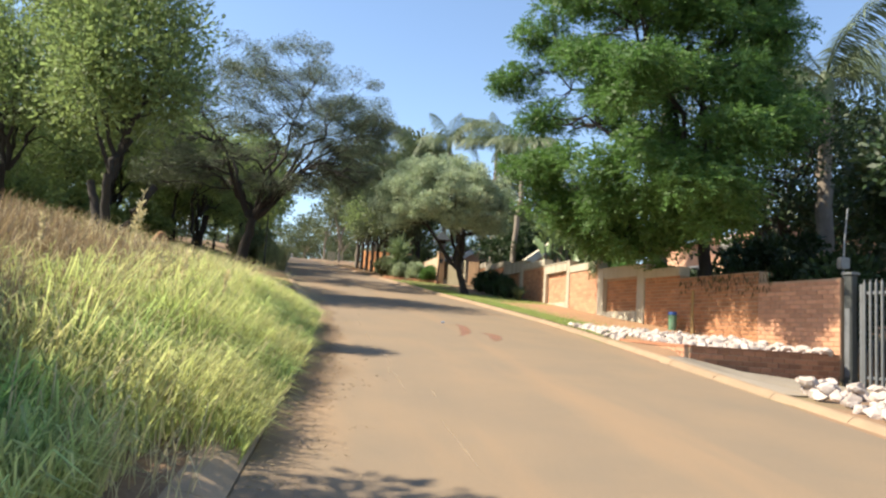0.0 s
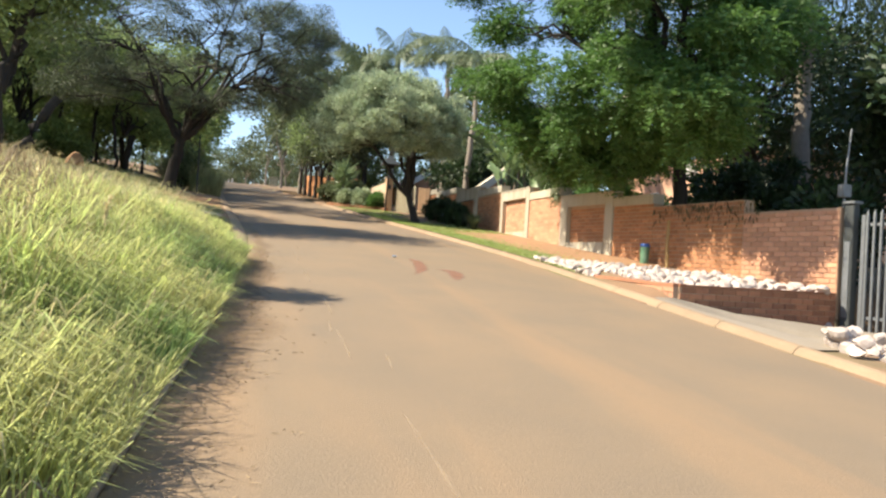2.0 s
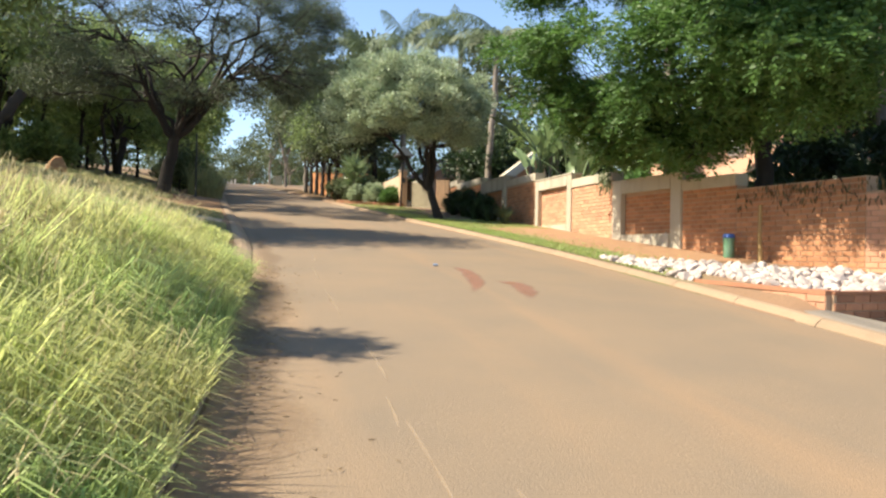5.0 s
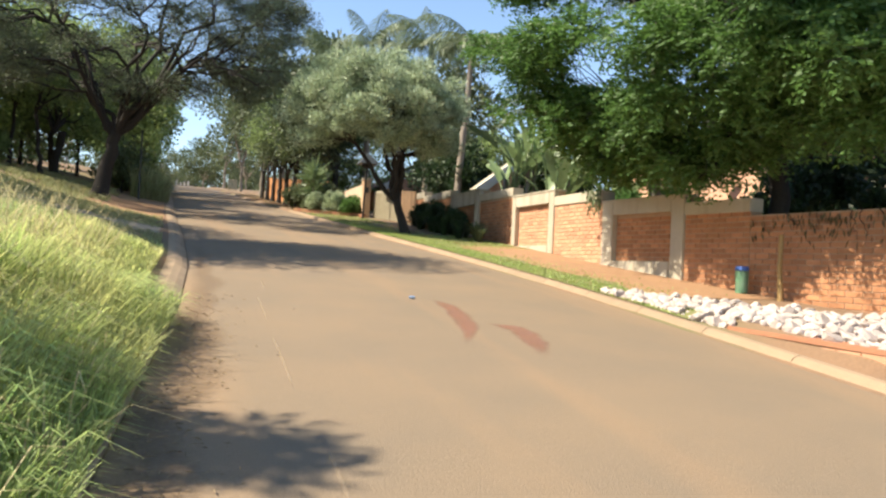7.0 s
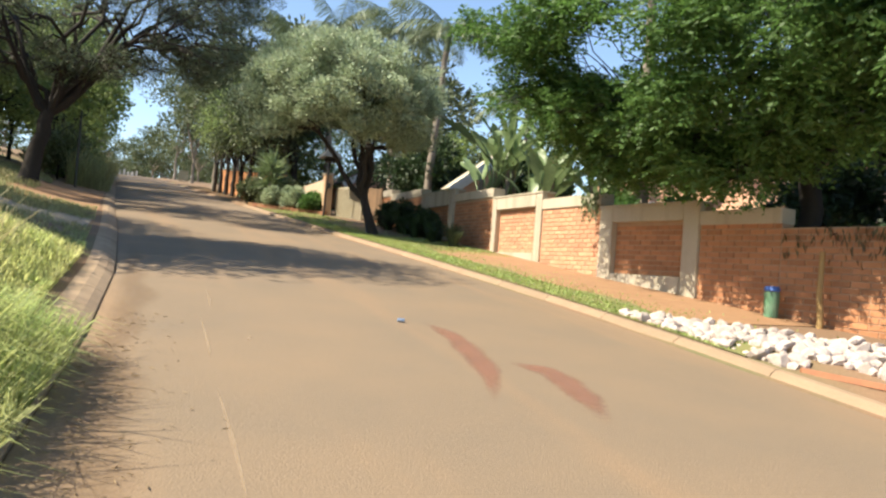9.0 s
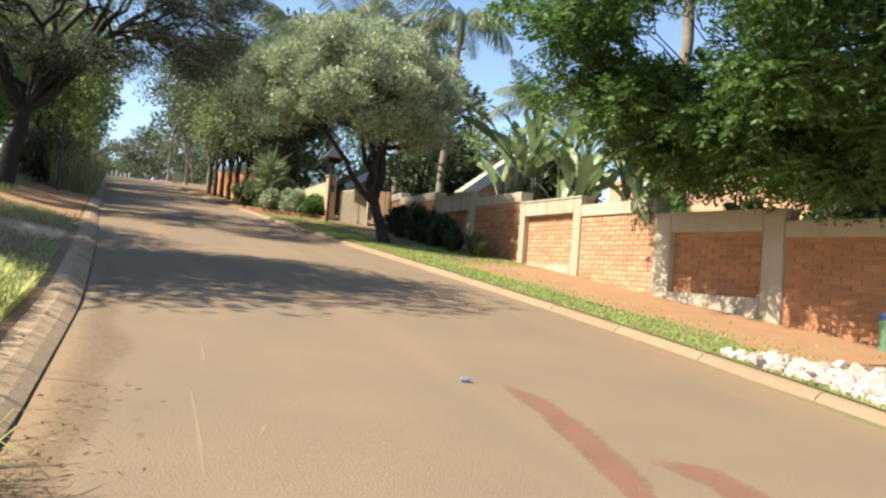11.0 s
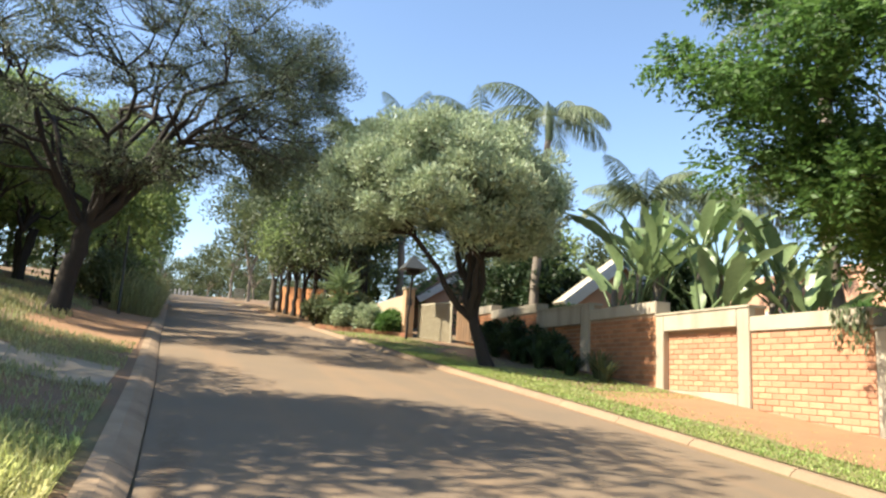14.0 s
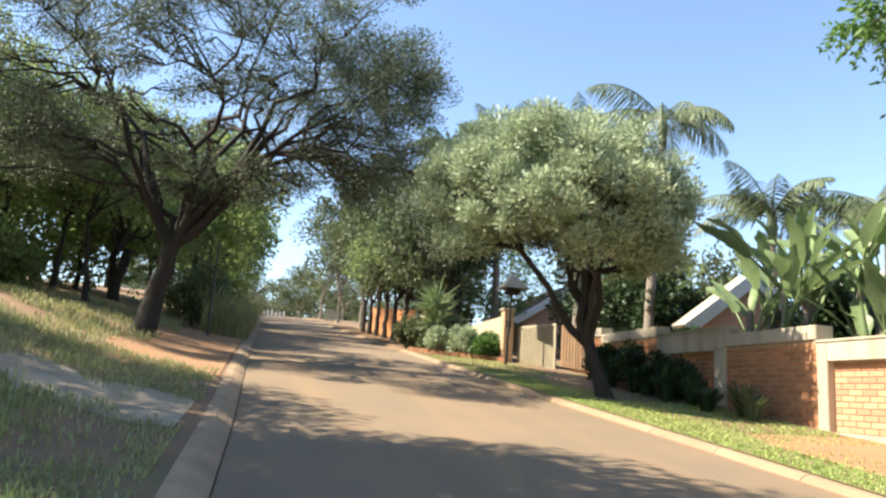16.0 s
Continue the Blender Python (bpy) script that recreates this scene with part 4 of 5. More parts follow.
gate = tagged(new("palisade_gate"), "grey steel palisade gate with pointed bars across the driveway", "gate")
GM = TURNED_SHIFT
def gate_bar(y):
    bm = bmesh.new()
    box(bm, 0.13, 0.17, y - 0.02, y + 0.02, 0.92, 3.10, GM)
    bmesh.ops.create_cone(bm, cap_ends=True, segments=4, radius1=0.028, radius2=0.003, depth=0.09, matrix=GM @ pose(0.15, y, 3.145, 0, 0, 45))
    part("bar", bm, STEEL, gate)
for i in range(32):
    gate_bar(12.5 - i * 0.135)
for z in (1.22, 2.92):
    bm = bmesh.new()
    box(bm, 0.175, 0.225, 8.2, 12.62, z - 0.03, z + 0.03, GM, 0.006)
    part("rail", bm, STEEL, gate)
bm = bmesh.new()
box(bm, 0.165, 0.235, 12.56, 12.64, 0.88, 3.1, GM, 0.006)
part("stile", bm, STEEL, gate)

post = tagged(new("gate_post"), "dark steel gate post with a flat cap beside the wall", "post")
bm = bmesh.new()
box(bm, 0.03, 0.19, 12.70, 12.90, 0.6, 3.30, GM, 0.01)
part("shaft", bm, DARK_STEEL, post)
bm = bmesh.new()
box(bm, -0.01, 0.23, 12.66, 12.94, 3.30, 3.35, GM, 0.01)
part("cap", bm, STEEL, post)
bm = bmesh.new()
box(bm, 0.012, 0.028, 12.74, 12.86, 1.2, 2.6, GM, 0.003)
part("plate", bm, STEEL, post, "bright steel cover strip")
mast = tagged(new("fence_mast"), "slim leaning steel mast on the gate post", "pole")
solid("rod", tubes([(np.array([[11.5, 13.05, 2.9], [11.55, 13.07, 4.0], [11.66, 13.1, 4.75]]), [0.022, 0.02, 0.018])], 8), STEEL, mast)
bm = bmesh.new()
box(bm, 11.40, 11.62, 12.98, 13.12, 3.44, 3.68, None, 0.015)
part("bracket", bm, STEEL, mast)

# ---- creeper on the shaded wall ----
def creeper(y0, y1, z0, z1, n, label, mat, m):
    root = tagged(new("wall_creeper"), label, "creeper")
    yy = rng.uniform(y0, y1, n)
    zz = z0 + (z1 - z0) * rng.beta(1.8, 1.1, n)
    cl = np.sin(yy * 3.1) * 0.5 + np.sin(yy * 7.7 + 1) * 0.3
    ok = rng.uniform(0, 1, n) < 0.55 + 0.45 * cl
    yy, zz = yy[ok], zz[ok]
    p = np.stack([rng.uniform(-0.12, -0.03, len(yy)), yy, zz], -1)
    dd = unit(len(yy)) * 0.3 + np.array([-0.05, 0, -0.9])
    f = leaf_faces(p, dd / np.linalg.norm(dd, axis=1, keepdims=True), 0.15, 0.035)
    mm = np.array(m)
    f = f @ mm[:3, :3].T + mm[:3, 3]
    quads("leaves", f, mat, root)
    st = []
    for _ in range(int((y1 - y0) * 1.6)):
        a = rng.uniform(y0, y1)
        q = bend((-0.04, a, z1), (-0.04, a + rng.normal() * 0.5, z0 + rng.uniform(0, 0.6) * (z1 - z0)), 0, 0.06, 9)
        q[:, 0] = -0.035
        st.append((q @ mm[:3, :3].T + mm[:3, 3], np.linspace(0.010, 0.004, 9)))
    tagged(solid("stem", tubes(st, 4), BARK, root), kind="stuff")
DRY_LEAF = material("dry_creeper_leaf", (0.16, 0.10, 0.045), (0.09, 0.085, 0.035), 2.0, 10, 0.7, 0, 0.6, "island", 0.35, translucent=0.2)
creeper(14.8, 18.25, 2.95, 3.55, 320, "dry brown creeper hanging over the top of the brick wall", DRY_LEAF, TURNED_SHIFT)
creeper(22.7, 23.4, 3.7, 4.4, 260, "trailing creeper over the plaster band", LEAF_PALM, SHIFT)

# ---- palms and garden plants ----
def palm(x, y, crown_z, fronds, length, trunk_r, label, lean=(0, 0), bark=BARK_GREY, rise=(-0.1, 1.15)):
    root = tagged(new("palm_tree"), label, "palm", "garden palms")
    b = np.array(at(x, y))
    root.location = b
    top = np.array([x + lean[0], y + lean[1], crown_z])
    p = bend(b, top, 0, 0.004, 14)
    rr = np.linspace(trunk_r * 1.2, trunk_r * 0.8, 14) * (1 + 0.05 * (np.arange(14) % 2))
    solid("trunk", tubes([(p - b, rr)], 10), bark, root)
    solid("crownshaft", tubes([(np.array([top - [0, 0, 0.2], top + [0, 0, 0.5], top + [0, 0, 1.0]]) - b, [trunk_r * 1.0, trunk_r * 1.25, trunk_r * 0.5])], 8), LEAF_PALM, root)
    for i in range(fronds):
        a = i * 2.399 + rng.uniform(-0.2, 0.2)
        el = rng.uniform(*rise)
        L = length * rng.uniform(0.85, 1.15)
        t = np.linspace(0, 1, 14)
        th = el - (1.0 + 0.75 * math.cos(el)) * t ** 1.35
        out = np.concatenate([[0], np.cumsum(np.cos(th[:-1]))]) * L / 13
        up = np.concatenate([[0], np.cumsum(np.sin(th[:-1]))]) * L / 13
        r_ = top + np.array([0, 0, 0.7]) + np.stack([np.cos(a) * out, np.sin(a) * out, up], -1)
        k = 44
        tt = np.linspace(0.14, 0.99, k)
        q = np.stack([np.interp(tt, t, r_[:, j]) for j in range(3)], -1)
        tan = np.gradient(q, axis=0)
        tan /= np.linalg.norm(tan, axis=1, keepdims=True)
        side = np.cross(tan, [0, 0, 1.0])
        side /= np.linalg.norm(side, axis=1, keepdims=True) + 1e-9
        fs = []
        ll = (L * 0.28 * np.sin(np.pi * (tt * 0.85 + 0.12)) + 0.08)[:, None]
        for sg in (-1, 1):
            dd = side * sg * 0.85 + tan * 0.6 + np.array([0, 0, -0.95]) + rng.normal(0, 0.12, (k, 3))
            dd /= np.linalg.norm(dd, axis=1, keepdims=True)
            w = tan * 0.022
            mid = q + dd * ll * 0.5
            tip = q + dd * ll + np.array([0, 0, -0.12]) * ll
            fs.append(np.stack([q - w * 0.6, q + w * 0.6, mid + w, mid - w], 1))
            fs.append(np.stack([mid - w, mid + w, tip + w * 0.1, tip - w * 0.1], 1))
        frond = quads("frond", np.concatenate(fs) - b, LEAF_PALM, root)
        solid("midrib", tubes([(r_ - b, np.linspace(0.035, 0.006, 14))], 4), LEAF_PALM, frond)
    return root
palm(11.7, 36.3, 11.3, 11, 2.7, 0.13, "slender feather palm with drooping fronds behind the wall", (0.5, 0), rise=(0.2, 0.85))
palm(10.8, 48.7, 14.3, 16, 3.2, 0.16, "tall feather palm in a garden")
palm(8.9, 50.5, 13.6, 14, 3.0, 0.15, "tall feather palm in a garden")
palm(13.2, 45.0, 13.6, 14, 3.0, 0.15, "tall feather palm in a garden")
palm(15.9, 28.4, 12.0, 16, 3.0, 0.19, "grey-trunked palm rising through the shade tree")
palm(17.6, 20.8, 10.3, 18, 3.6, 0.26, "stout palm with upright fronds and old leaf bases")
palm(19.5, 35.5, 9.0, 15, 2.8, 0.16, "feather palm beside the pink house")
palm(16.5, 37.0, 8.8, 14, 2.6, 0.14, "feather palm beside the pink house")

def paddle(parent, base, az, el, stalk, blade, width):
    width *= 0.78
    b = np.array(base, float)
    h = np.array([math.cos(az), math.sin(az), 0])
    d = h * math.cos(el) + np.array([0, 0, math.sin(el)])
    k = np.linspace(0, 1, 8)
    L = stalk + blade
    drop = 0.16 * L
    def spine(t):
        return b + d * L * t[:, None] + np.array([0, 0, -1.0]) * drop * (t[:, None] ** 3) + h * 0.1 * L * (t[:, None] ** 3)
    s0 = stalk / L
    fs = [tubes([(spine(k * s0), np.linspace(0.045, 0.022, 8))], 6)]
    t = np.linspace(s0, 1, 10)
    c = spine(t)
    u = (t - s0) / (1 - s0)
    w = width / 2 * np.sin(np.pi * np.clip(u * 0.88 + 0.10, 0, 1)) ** 0.6
    w[-1] = 0.01
    tw = rng.uniform(-0.7, 0.7)
    s = np.cross(d, [0, 0, 1.0])
    s /= np.linalg.norm(s) + 1e-9
    nrm = np.cross(s, d)
    sl = s * math.cos(tw) + nrm * math.sin(tw)
    sn = np.cross(sl, d)
    fold = rng.uniform(0.1, 0.45)
    cols = [c + sl * w[:, None] * q + (sn * -1) * fold * w[:, None] * abs(q) * -1 for q in (-1, -0.5, 0, 0.5, 1)]
    v = np.stack(cols, 1)
    v[:, 0] += rng.normal(0, 0.02, (10, 3))
    v[:, 4] += rng.normal(0, 0.02, (10, 3))
    fs.append(np.stack([v[:-1, :-1], v[:-1, 1:], v[1:, 1:], v[1:, :-1]], 2).reshape(-1, 4, 3))
    return solid("leaf", np.concatenate(fs), LEAF_PADDLE, parent)

def wild_banana(x, y, n, tall, label):
    root = tagged(new("wild_banana"), label, "plant", "paddle-leaved plants")
    z = float(ground_z(x, y))
    st = [(bend((x + dx, y + dy, z), (x + dx * 1.3, y + dy * 1.3, z + tall * 0.5), 0, 0.02, 6), np.linspace(0.11, 0.07, 6)) for dx, dy in ((0, 0), (0.3, 0.25), (-0.3, 0.1))]
    solid("stem", tubes(st, 8), BARK_GREY, root)
    for i in range(n):
        az = i * 2.4 + rng.uniform(-0.4, 0.4)
        el = rng.uniform(0.75, 1.5)
        k = rng.uniform(0.75, 1.1)
        j = st[i % 3][0][rng.integers(3, 6)]
        paddle(root, j, az, el, 1.0 * k, 1.4 * k, 0.42 * k)
wild_banana(11.9, 29.9, 24, 5.0, "tall wild banana with broad torn paddle leaves")
wild_banana(13.2, 29.3, 24, 5.4, "tall wild banana with glossy paddle leaves")
wild_banana(12.1, 27.9, 16, 2.8, "wild banana leaning over the plaster panel")
wild_banana(14.4, 28.4, 20, 5.2, "tall wild banana with glossy paddle leaves")
wild_banana(12.3, 31.6, 12, 4.2, "dark wild banana beside the gable")
wild_banana(13.2, 26.4, 10, 2.3, "low wild banana behind the wall")

tree("sapling", "slender young tree on the grass bank", at(-5.5, 12.5), 3.6, rel(-5.5, 12.5, 7.2), (0.6, 0.35, 0.6), 8, 0.42, 1300, (0.17, 0.06), LEAF_GROVE, BARK, 0.06, -0.9, 0.3, 4, 0.8, 2)

def bush(x, y, r, h, mat, label, n=4200, leaf=(0.18, 0.08), category="bush", group=""):
    z = float(ground_z(x, y))
    return tree("bush", label, (x, y, z), 0.25 * h, (x, y, z + 0.5 * h), (r * 0.75, r * 0.75, h * 0.42), 12, r * 0.46, n, leaf, mat, BARK, 0.04, -1.0, 0.35, 4, 0.85, 1, 0, stems=1, category=category, group=group)
for i in range(16):
    x, y = -6.4 - 1.05 * i + rnd.uniform(-0.6, 0.6), 40.5 + rnd.uniform(-1.5, 4)
    bush(x, y, rnd.uniform(1.0, 1.7), rnd.uniform(1.1, 2.2), LEAF_GROVE, "shadowy undergrowth below the trees on the bank", 2800, (0.27, 0.11), group="undergrowth on the bank")
for i in range(16):
    y = 44.5 + 3.6 * i
    bush(float(left_edge(y)) - 1.9 - rnd.uniform(0, 0.5), y, rnd.uniform(1.3, 1.7), rnd.uniform(1.5, 2.6), LEAF_GROVE if i % 3 else LEAF_FAR, "green shrub growing down to the kerb", 3000, (0.2, 0.08), group="shrubs along the kerb")
for x, y, r, h in ((-12.5, 27, 2.2, 2.6), (-10.5, 31, 1.8, 2.0), (-16, 24, 2.5, 3.4)):
    bush(x, y, r, h, LEAF_GROVE, "light green bush on the grass bank", 6000, group="undergrowth on the bank")
for x, y, r, h, mt in ((11.6, 33.4, 0.6, 1.7, LEAF_DARK), (12.2, 24.4, 0.7, 2.0, LEAF_BIG), (12.6, 22.6, 0.8, 1.9, LEAF_BIG), (11.6, 23.4, 0.55, 2.0, LEAF_BIG), (14.8, 17.0, 1.6, 2.6, LEAF_DARK), (13.5, 15.2, 1.2, 2.2, LEAF_DARK), (16.5, 26.5, 1.2, 1.6, LEAF_DARK), (12.0, 39.5, 1.4, 3.2, LEAF_DARK), (15.5, 33.0, 1.6, 3.2, LEAF_DARK), (15.5, 10.5, 2.0, 3.2, LEAF_DARK), (18, 8.5, 2.2, 4.0, LEAF_DARK), (21, 12, 3, 6, LEAF_DARK), (21, 18, 3, 6, LEAF_DARK), (13.8, 42, 1.8, 4.0, LEAF_FAR), (14.4, 47.5, 1.6, 3.6, LEAF_FAR), (13.4, 30.9, 1.4, 3.4, LEAF_DARK), (12.6, 36.9, 1.2, 4.0, LEAF_DARK), (10.2, 50.5, 2.2, 5.0, LEAF_GROVE), (9.4, 55.0, 2.0, 5.0, LEAF_FAR), (14.0, 53, 2.5, 6.0, LEAF_GROVE), (17, 46, 2.5, 5.0, LEAF_FAR), (13.4, 39.8, 1.6, 5.2, LEAF_FAR), (15.4, 40.4, 2.0, 4.6, LEAF_GROVE), (17.4, 41.5, 2.3, 5.0, LEAF_FAR), (14.2, 36.6, 1.2, 3.6, LEAF_FAR), (14.6, 20.6, 1.4, 3.3, LEAF_DARK), (16.0, 22.2, 1.6, 3.6, LEAF_DARK), (15.4, 18.6, 1.3, 3.2, LEAF_DARK), (13.6, 12.6, 1.3, 2.8, LEAF_DARK)):
    bush(x, y, r, h, mt, "leafy shrub behind the garden wall", 3200, (0.22, 0.1), group="garden shrubs")
# deep green leaf here carries the olive's shade along the wall foot
for x, y, r, hh in ((10.0, 31.4, 0.42, 0.8), (9.95, 32.6, 0.45, 0.95), (10.0, 33.9, 0.5, 1.2), (9.9, 35.2, 0.5, 1.0)):
    bush(x, y, r, hh, LEAF_DARK, "shrub against the foot of the wall, shade put into its leaf colour", 2400, (0.12, 0.05), group="shrubs along the wall")
def strap_clump(x, y, n, h, mat, label):
    """Arching strap leaves from one foot."""
    a = rng.uniform(0, 2 * math.pi, n)
    b = np.array(at(x, y))
    d = np.stack([np.cos(a), np.sin(a), 0 * a], -1)
    sd = np.stack([-np.sin(a), np.cos(a), 0 * a], -1)
    L, reach = h * rng.uniform(0.7, 1.2, (n, 1)), h * rng.uniform(0.2, 0.8, (n, 1))
    foot = b + d * rng.uniform(0, 0.12, (n, 1))
    rows = [foot + d * reach * k ** 1.6 + np.array([0, 0, 1.0]) * L * (k - 0.45 * k ** 3) for k in (0.0, 0.35, 0.7, 1.0)]
    wd = (0.011, 0.016, 0.012, 0.002)
    f = [np.stack([p - sd * u, p + sd * u, q + sd * w, q - sd * w], 1) for p, q, u, w in zip(rows, rows[1:], wd, wd[1:])]
    root = tagged(new("strap_plant"), label, "plant", "strap-leaved plants along the wall")
    quads("leaves", np.concatenate(f), mat, root)
# first two clumps get the paler leaf, the rest a leaf darkened for shade
for i in range(13):
    strap_clump(9.55 + 0.25 * math.sin(i * 2.3), 28.35 + 0.52 * i, 90, 0.75 + 0.2 * math.sin(i * 1.7), LEAF_DARK if i > 1 else LEAF_FAR, "clump of arching strap leaves at the wall foot, coloured for sun and shade")
for x, y, r, h in ((-5.2, 33.2, 0.5, 0.6),):
    me = stone_mesh(77)
    me.materials[0] = RED_EARTH
    ob = new("termite_mound", me)
    ob.matrix_basis = Matrix.LocRotScale(at(x, y, 0.2), None, Vector((0.5, 0.45, 0.45)))
    tagged(ob, "low reddish earth mound on the grass bank", "mound")

# ---- planted bed by the lattice gate ----
def spiky(x, y, h, n, length, label):
    root = tagged(new("yucca"), label, "plant")
    b = np.array(at(x, y))
    solid("stem", tubes([(bend(b, b + [0, 0, h], 0, 0.01, 6), np.linspace(0.09, 0.06, 6))], 8), BARK_GREY, root)
    d = unit(n) + np.array([0, 0, 0.45])
    d /= np.linalg.norm(d, axis=1, keepdims=True)
    p = b + np.array([0, 0, 1.0]) * rng.uniform(h * 0.55, h, (n, 1))
    quads("leaves", leaf_faces(p, d, length, 0.06), LEAF_PADDLE, root)
spiky(6.95, 43.4, 2.0, 300, 0.95, "yucca with a burst of sword-shaped leaves")
for x, y, r, h, mt in ((6.9, 44.4, 0.8, 1.4, LEAF_FAR), (7.3, 43.2, 0.7, 1.1, LEAF_OLIVE), (7.9, 42.4, 0.7, 1.1, LEAF_OLIVE), (8.5, 41.7, 0.65, 0.95, LEAF_BIG), (6.4, 45.6, 0.7, 1.2, LEAF_FAR), (7.9, 43.6, 0.8, 1.5, LEAF_FAR)):
    bush(x, y, r, h, mt, "garden shrub in the planted bed", 3600, (0.15, 0.06), group="shrubs in the planted bed")
edging = tagged(new("bed_edging"), "low red brick edging round the planted bed", "edging")
for i in range(16):
    k = i / 15
    x, y = 6.25 + 2.6 * k, 43.9 - 3.0 * k
    bm = bmesh.new()
    box(bm, -0.14, 0.14, -0.1, 0.1, -0.1, 0.16, pose(x, y, float(ground_z(x, y)), 0, 0, -50), 0.012)
    part("block", bm, BRICK_BROWN if i % 2 else RED_EARTH, edging)
strew(22, lambda: ((lambda k: (6.55 + 2.3 * k, 43.85 - 2.7 * k))(rnd.random())), 0.06, 0.1, "stones in the planted bed", 0.5)

pillar = tagged(new("gate_pillar"), "plastered brick gate pillar with a name plate", "pillar", kind="structure")
bm = bmesh.new()
box(bm, 8.85, 9.2, 40.9, 41.3, 3.9, 6.2, None, 0.02)
part("shaft", bm, material("tan_plaster", (0.50, 0.33, 0.2), (0.44, 0.29, 0.18), 2, 60, 0.9, 0.3), pillar)
bm = bmesh.new()
box(bm, 8.80, 9.25, 40.85, 41.35, 6.2, 6.28, None, 0.02)
part("cap", bm, PLASTER, pillar)
bm = bmesh.new()
box(bm, 8.92, 9.1, 40.88, 40.896, 5.6, 5.85, None, 0.003)
part("plate", bm, DARK_STEEL, pillar)
low = tagged(new("wall_2"), "pale plastered garden wall beyond the pillar", "wall", kind="structure")
bm = bmesh.new()
box(bm, 8.95, 9.15, 41.31, 46.0, 4.0, 6.05, None, 0.02)
part("face", bm, material("warm_plaster", (0.52, 0.40, 0.28), (0.46, 0.34, 0.24), 2, 60, 0.9, 0.3), low)

lattice = tagged(new("lattice_gate"), "beige gate of diagonal lattice slats", "gate")
LM = Matrix.Translation((9.42, 41.0, 0)) @ Matrix.Rotation(math.atan2(-2.15, 0.56) - math.pi / 2 + math.pi, 4, "Z")
LW, L0, L1 = 2.2, 4.12, 5.68
BEIGE = material("beige_slat", (0.42, 0.38, 0.28), (0.36, 0.32, 0.24), 5, 60, 0.7, 0.2)
for a, b, c, d_ in ((0, LW, L0, L0 + 0.07), (0, LW, L1 - 0.07, L1), (0, 0.07, L0 + 0.07, L1 - 0.07), (LW - 0.07, LW, L0 + 0.07, L1 - 0.07)):
    bm = bmesh.new()
    box(bm, -0.03, 0.03, -b, -a, c, d_, LM, 0.006)
    part("gate_frame", bm, BEIGE, lattice)
h_ = L1 - L0 - 0.14
for i in range(-14, 40):
    a0 = i * 0.085
    t0, t1 = max(0.0, (0.07 - a0) / h_), min(1.0, (LW - 0.07 - a0) / h_)
    if t1 - t0 < 0.05:
        continue
    p0 = Vector((0, -(a0 + t0 * h_), L0 + 0.07 + t0 * h_))
    p1 = Vector((0, -(a0 + t1 * h_), L0 + 0.07 + t1 * h_))
    bm = bmesh.new()
    box(bm, -0.012, 0.012, -0.026, 0.026, 0, (p1 - p0).length, Matrix.Translation(p0) @ (p1 - p0).to_track_quat("Z", "X").to_matrix().to_4x4())
    bm.transform(LM)
    part("slat", bm, BEIGE, lattice)

def plank_fence(name, label, a, b, z0, z1, w, mat):
    root = tagged(new(name), label, "fence")
    a, b = Vector(a), Vector(b)
    n = int((b - a).length / w)
    ang = math.atan2(b.y - a.y, b.x - a.x)
    for i in range(n):
        p = a.lerp(b, (i + 0.5) / n)
        g = float(road_z(p.y))
        bm = bmesh.new()
        box(bm, -w / 2 + 0.008, w / 2 - 0.008, -0.015, 0.015, g + z0, g + z1 + rnd.uniform(-0.03, 0.03), Matrix.Translation((p.x, p.y, 0)) @ Matrix.Rotation(ang, 4, "Z"), 0.004)
        part("board", bm, mat, root)
WOOD = material("weathered_board", (0.22, 0.13, 0.07), (0.15, 0.10, 0.06), 3, 40, 0.85, 0.5, 0.6, "object", 0.25)
ORANGE_WOOD = material("orange_board", (0.50, 0.22, 0.08), (0.40, 0.18, 0.08), 3, 40, 0.85, 0.5, 0.6, "object", 0.25)
plank_fence("board_fence", "weathered brown board panel beside the lattice gate", (10.1, 38.75), (10.35, 37.4), 0.25, 1.55, 0.16, WOOD)
plank_fence("board_fence", "orange board fence behind the row of street trees", (8.2, 46.2), (7.3, 66), 0.1, 1.7, 0.24, ORANGE_WOOD)

feeder = tagged(new("post_lantern"), "thin crooked post with a dark pyramid-roofed box", "post")
fb = np.array(at(8.55, 39.6))
solid("pole", tubes([(bend(fb, fb + np.array([0.12, 0, 2.6]), 0, 0.008, 8), np.linspace(0.05, 0.035, 8))], 7), BARK, feeder)
bm = bmesh.new()
bmesh.ops.create_cone(bm, cap_ends=True, segments=4, radius1=0.62, radius2=0.04, depth=0.5, matrix=pose(fb[0] + 0.12, fb[1], fb[2] + 2.72, 0, 0, 45))
part("roof", bm, DARK_STEEL, feeder)
bm = bmesh.new()
box(bm, -0.2, 0.2, -0.2, 0.2, 2.3, 2.48, Matrix.Translation((fb[0] + 0.12, fb[1], fb[2])), 0.015)
part("tray", bm, BARK, feeder)

